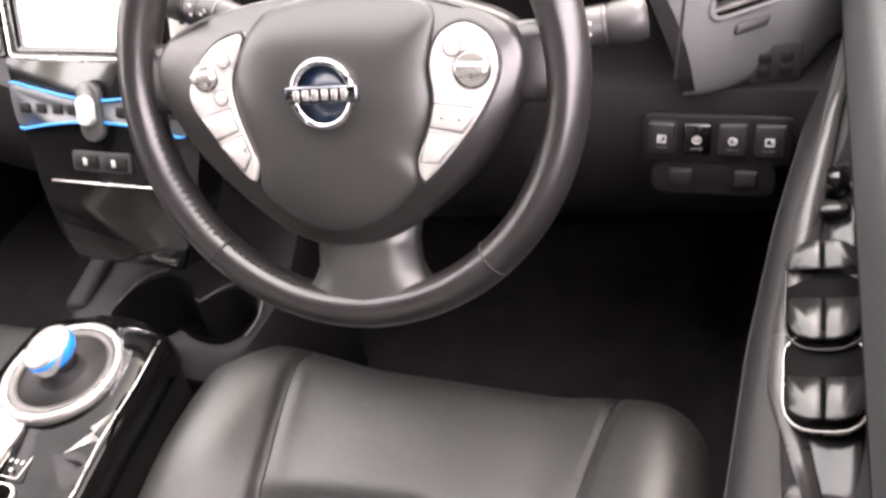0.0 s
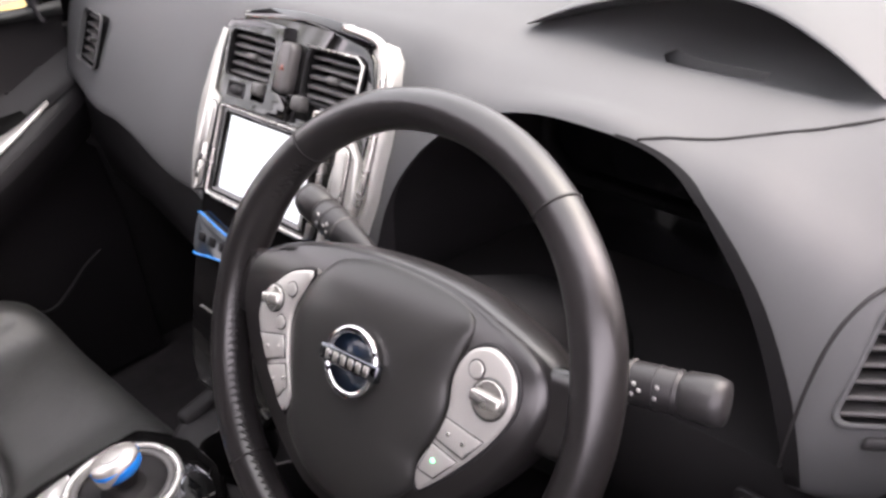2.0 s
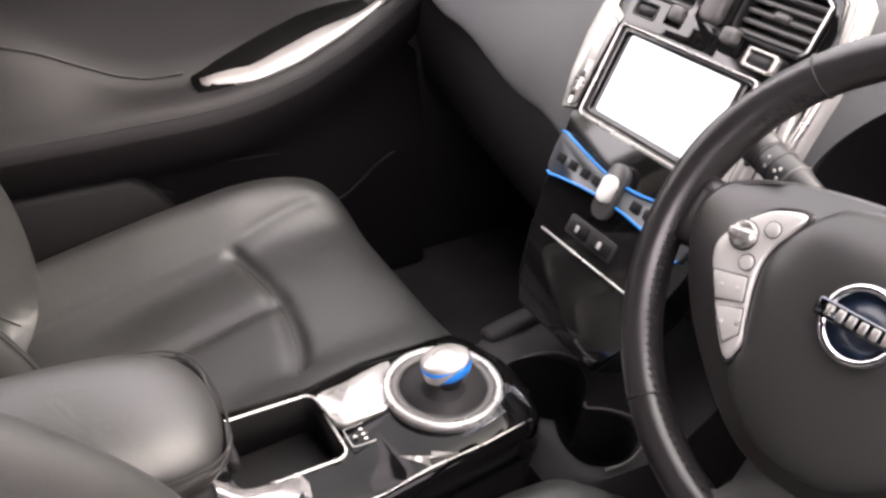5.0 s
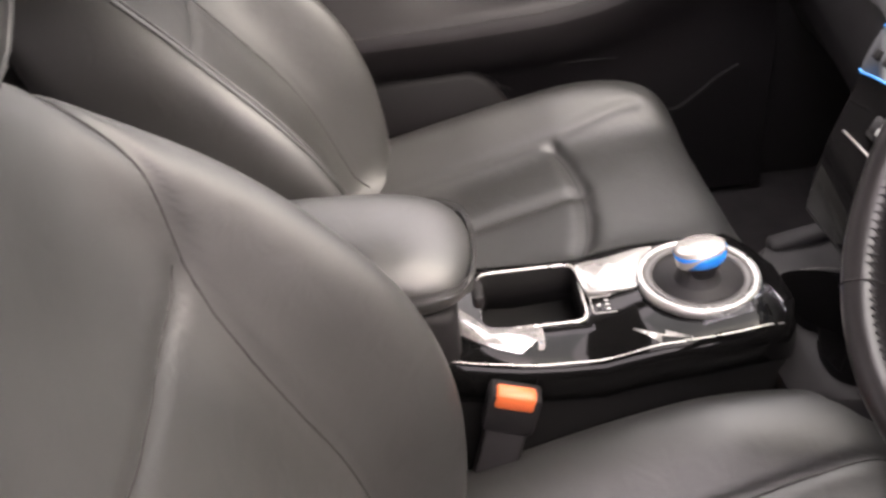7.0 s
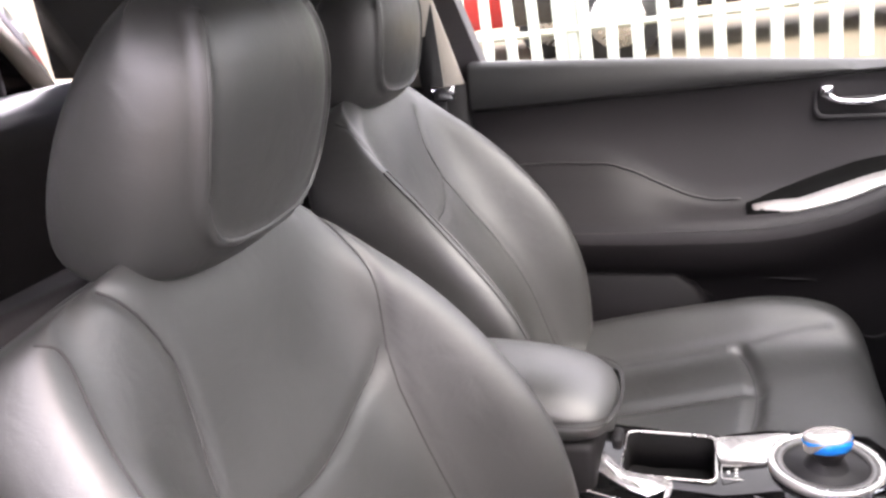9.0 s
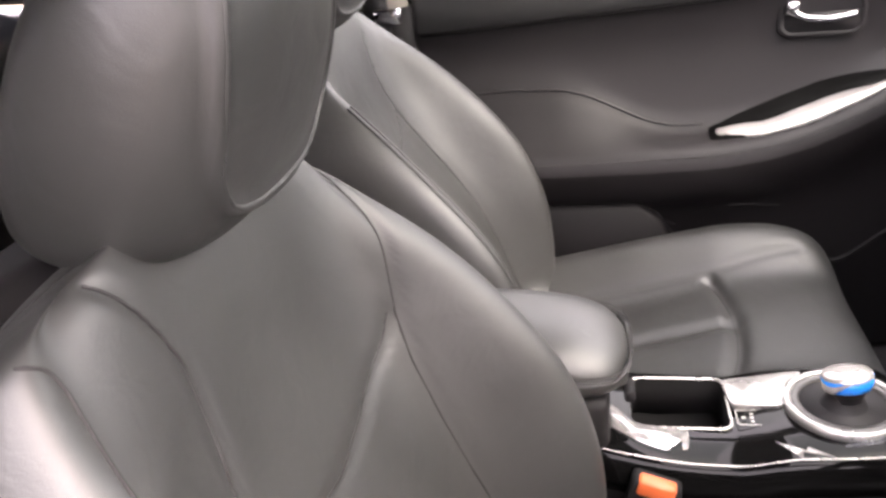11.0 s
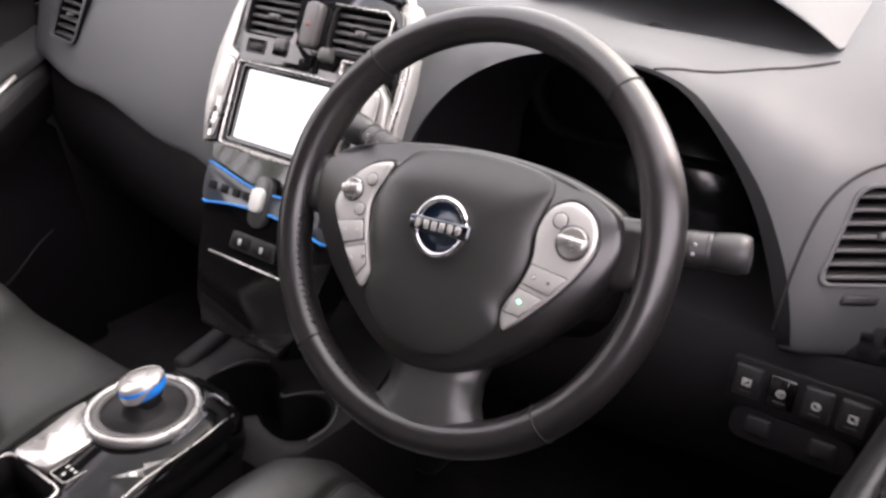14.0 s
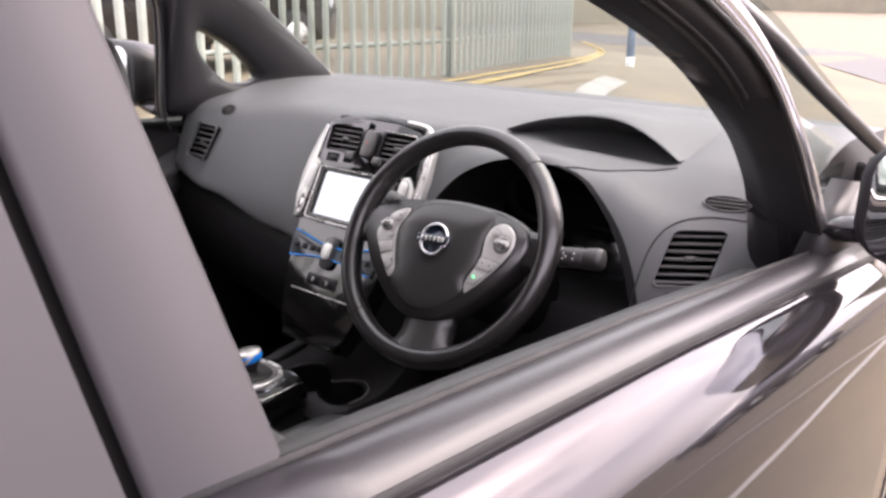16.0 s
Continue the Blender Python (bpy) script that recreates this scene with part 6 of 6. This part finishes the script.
# the dark body paint made pale, with the sky's reflection in its colour
SKY_PALE_PAINT = material("sky_paled_paint", (.42, .41, .42), .15, .8, 0, 1, 0, 1, .6)
def build_body():
    b = thing("car_body", "dark metallic hatchback body shell with black cabin floor", "car body", kind="structure", at=(0, 0, .3))
    part("cabin_floor", rbox(0, .25, .315, 1.50, 2.6, .03, .01), CARPET, b, "black carpet floor")
    part("footwell_wall", rbox(0, 1.24, .70, 1.50, .03, .76, .01, 2), CARPET, b)
    for k in (-1, 1): part("side_kick", rbox(k * .745, 1.0, .62, .02, .46, .62, .008), TRIM, b)
    def roof_ring(y, z, w, t=.05):
        return [(x * w, y, z - .05 * abs(x) ** 2.2 + o) for o, xs in ((0, np.linspace(-1, 1, 17)), (-t, np.linspace(1, -1, 17))) for x in xs]
    part("roof", loft([roof_ring(y, z, w) for y, z, w in ((.38, 1.462, .63), (.1, 1.505, .65), (-.4, 1.53, .66), (-1.0, 1.51, .64), (-1.6, 1.44, .60))]), PAINT, b)
    # unseen lining coloured dark for its shade, which also dims cabin bounce and reflections
    part("headlining", loft([roof_ring(y, z, w, .01) for y, z, w in ((.40, 1.41, .62), (.1, 1.452, .64), (-.4, 1.475, .65), (-1.0, 1.455, .63), (-1.6, 1.385, .59))]), material("shaded_headlining", (.085, .08, .078), .9, 0, .5, 500, .1, 8, spec=.1), b)
    for k in (-1, 1):
        # front pillar, quarter window, roof rail, rear sides
        I = [(.70, 1.42, 1.05), (.688, 1.26, 1.142), (.665, 1.02, 1.285), (.63, .72, 1.385), (.60, .36, 1.435)]
        O = [(.80, 1.34, 1.04), (.785, 1.13, 1.10), (.755, .90, 1.235), (.725, .66, 1.315), (.70, .34, 1.40)]
        if k < 0:
            # moulded corner panel with a small window in it
            def polar(poly, c, n=48):
                out = []
                for i in range(n):
                    a = math.tau * i / n; dx, dy = math.cos(a), math.sin(a); best = .01
                    for (x0, y0), (x1, y1) in zip(poly, poly[1:] + poly[:1]):
                        ex, ey = x1 - x0, y1 - y0; det = dx * -ey + dy * ex
                        if abs(det) < 1e-9: continue
                        t = ((x0 - c[0]) * -ey + (y0 - c[1]) * ex) / det; u = (dx * (y0 - c[1]) - dy * (x0 - c[0])) / det
                        if t > 0 and -1e-6 <= u <= 1 + 1e-6: best = max(best, t)
                    out.append((c[0] + dx * best, c[1] + dy * best))
                return out
            cc = (.945, 1.155)
            hole = polar(smooth_outline([(.868, 1.232), (.868, 1.206), (.884, 1.180), (.920, 1.146), (.968, 1.114), (1.03, 1.106), (1.085, 1.118), (1.04, 1.160), (.985, 1.198), (.92, 1.228), (.885, 1.238)], 4), cc)
            out = polar([(.80, 1.03), (.80, 1.42), (.90, 1.405), (1.039, 1.318), (1.148, 1.244), (1.289, 1.156), (1.36, 1.10), (1.30, 1.05)], cc)
            mix = lambda f: [(hx + (ox - hx) * f, hy + (oy - hy) * f) for (hx, hy), (ox, oy) in zip(hole, out)]
            lay = lambda pts, o: [(-(.705 + o - max(0, z - 1.03) * .20), y, z) for y, z in pts]
            rings = [lay(mix(1), .06), lay(mix(1), .012), lay(mix(.93), .001), lay(mix(.6), -.006), lay(mix(.3), -.004), lay(mix(.08), .004), lay(mix(0), .016), lay(mix(0), .06)]
            part("corner_panel", loft(rings, cap=False), FRAME_D, b, "dark moulded corner panel with a rounded quarter window")
        if k > 0:
            O = [(.815, 1.36, 1.03), (.80, 1.062, 1.126), (.775, .806, 1.216), (.755, .684, 1.272), (.735, .54, 1.318), (.70, .2, 1.42)]
            I = [(x - .05, y + .03, z + .022) for x, y, z in O]
        if k > 0: part("front_pillar", frame_path(k, I, O, .02), FRAME_D, b, "dark front pillar")
        # pale strip carries the sky's gleam on the dark pillar in its colour
        if k > 0: part("painted_pillar", frame_path(k, [(.793, .845, 1.02), (.789, .780, 1.088), (.782, .718, 1.155), (.766, .622, 1.243), (.747, .455, 1.320), (.72, .1, 1.41)], [(.799, .866, 1.022), (.795, .800, 1.093), (.787, .736, 1.162), (.771, .640, 1.252), (.752, .48, 1.333), (.727, .1, 1.43)], .006), SKY_PALE_PAINT, b, "pillar edge paled by painted sky reflection")
        if k > 0: part("pillar_strip", tube([(k * x, y, z) for x, y, z in ((.815, 1.36, 1.03), (.80, 1.062, 1.126), (.775, .806, 1.216), (.755, .684, 1.272), (.74, .563, 1.312), (.71, .30, 1.40), (.70, -.2, 1.45))], .011, 8), FRAME_D, b)
        if k > 0: part("outer_pillar", frame_path(k, [(x - .040, y + .012, z + .036) for x, y, z in O], [(x - .004, y + .002, z + .010) for x, y, z in O], .008), PAINT, b, "glossy dark metallic front pillar")
        gl = part("quarter_glass", loft(glass_poly(k, [(.66, 1.25), (.866, 1.085), (1.116, 1.055), (1.165, 1.108)] if k > 0 else [(.85, 1.25), (.85, 1.16), (.95, 1.085), (1.12, 1.10), (.98, 1.22)], .745)), GLASS, b, flat=True); gl.visible_shadow = False
        if k > 0: part("quarter_sill", rbox(k * .775, 1.14, 1.035, .05, .42, .05, .015, 2, pose(0, 0, 0, -4)), FRAME_D, b)
        part("roof_rail", tube([(k * .68, .40, 1.425), (k * .67, -.2, 1.455), (k * .66, -.9, 1.45), (k * .62, -1.6, 1.38)], .035, 8), PAINT, b)
        part("pillar_trim", loft([[(k * (x - .26 * (z - 1.03)), y, z) for x, y in ((.728, -.09 - s), (.70, -.085 - s), (.685, -.12 - s), (.69, -.22 - s), (.728, -.24 - s))] for z, s in ((1.03, .02), (1.2, .06), (1.42, .12))]), BEIGE, b, "beige upper pillar trim")
        part("pillar_lower", loft([[(k * x, y, z) for x, y in ((.76, -.105), (.69, -.10), (.675, -.13), (.68, -.26), (.76, -.27))] for z in (.33, .7, 1.028)]), TRIM, b, "dark lower pillar trim")
        part("rear_post", loft([[(k * x, y, z) for x, y in ((PX(z) - .05, ya), (PX(z), ya), (PX(z), yb), (PX(z) - .05, yb))] for z, ya, yb in ((1.0, -.1475, -.52), (1.05, -.158, -.55), (1.22, -.1945, -.64), (1.44, -.245, -.74), (1.60, -.28, -.80))]), FRAME, b, "satin black rear door frame", flat=True)
        part("post_seal", loft([[(k * (PX(z) - o), y, z) for y, o in ((ya, .030), (ya, .010), (yb, .010), (yb, .030))] for z, ya, yb in ((1.0, -.132, -.166), (1.05, -.143, -.177), (1.22, -.179, -.213), (1.44, -.229, -.263))]), VOID, b, "black seal between the doors")
        part("rear_quarter", loft([[(k * (.80 - max(0, z - 1.03) * .24 - o), y, z) for o in (0, .05)] + [(k * (.80 - max(0, z - 1.03) * .24 - o), y - .5, z) for o in (.05, 0)] for z, y in ((1.0, -1.15), (1.2, -1.2), (1.44, -1.3))]), PAINT, b)
        gl = part("rear_side_glass", loft(glass_poly(k, [(-.52, 1.06), (-.70, 1.42), (-1.1, 1.42), (-1.16, 1.08)], .79)), PRIVACY, b, flat=True); gl.visible_shadow = False
        part("rear_inner", rbox(k * .735, -.80, .68, .03, 1.05, .74, .01), TRIM, b)
        part("rear_pillar_trim", loft([[(k * (x - .26 * (z - 1.03)), y, z) for x, y in ((.735, -1.10 - s), (.705, -1.105 - s), (.700, -1.135 - s), (.735, -1.15 - s))] for z, s in ((1.05, 0), (1.2, .07), (1.40, .16))]), BEIGE, b, "pale rear pillar trim")
        part("rear_skin", outer_skin(k, -1.75, -.145, 20), PAINT, b, "glossy dark metallic rear door and quarter")
        part("front_wing", outer_skin(k, .992, 1.85, 14), PAINT, b, "glossy dark metallic front wing")
        part("sill_panel", rbox(k * .80, .1, .30, .12, 2.2, .12, .03), PAINT, b)
    ws = [[(x * w, y + .05 * (1 - x * x), z) for x in np.linspace(-1, 1, 13)] for y, z, w in ((1.48, 1.065, .72), (1.25, 1.175, .70), (.95, 1.305, .665), (.65, 1.40, .635), (.40, 1.452, .61))]
    g = part("windscreen", loft(ws, ring_closed=False), SCREEN_GLASS, b, "clear windscreen"); g.visible_shadow = False
    part("cowl", loft([[(x * w, y + .05 * (1 - x * x), z) for x in np.linspace(-1, 1, 13)] for y, z, w in ((1.46, 1.072, .74), (1.52, 1.055, .76), (1.62, 1.03, .76))], ring_closed=False), DARK, b)
    part("bonnet", loft([[(x * w, y - .12 * x * x, z - .03 * x * x) for x in np.linspace(-1, 1, 13)] for y, z, w in ((1.60, 1.015, .80), (1.9, .97, .80), (2.2, .88, .76), (2.4, .74, .68), (2.44, .5, .66))], ring_closed=False), PAINT, b)
    part("tailgate", loft([[(x * w, y - .05 * (1 - x * x), z) for x in np.linspace(-1, 1, 9)] for y, z, w in ((-1.62, 1.40, .60), (-1.80, 1.10, .70), (-1.85, .6, .72), (-1.80, .32, .70))], ring_closed=False), PAINT, b)
    for k in (-1, 1):
        for y in (-1.35, 1.75):
            wh = part("wheel", tube([(k * .64, y, .31), (k * .66, y, .31), (k * .84, y, .31), (k * .86, y, .31)], [.29, .315, .315, .29], 28), RUBBER, b)
            part("rim", tube([(k * .83, y, .31), (k * .868, y, .31)], .205, 20), SATIN, wh)
    r = thing("rear_seat", "black leather rear bench seat", "rear seat", at=(0, -.75, .35))
    part("cushion", rbox(0, -.62, .50, 1.30, .50, .18, .06, 3), LEATHER_D, r)
    part("backrest", rbox(0, -.96, .80, 1.30, .18, .60, .06, 3, pose(0, 0, 0, -18)), LEATHER_D, r)
    for x in (-.36, .36): part("headrest", rbox(x, -1.06, 1.12, .27, .10, .14, .04, 3), LEATHER_D, r)
    part("parcel_shelf", rbox(0, -1.42, 1.0, 1.30, .62, .03, .01), CARPET, r)
build_body()
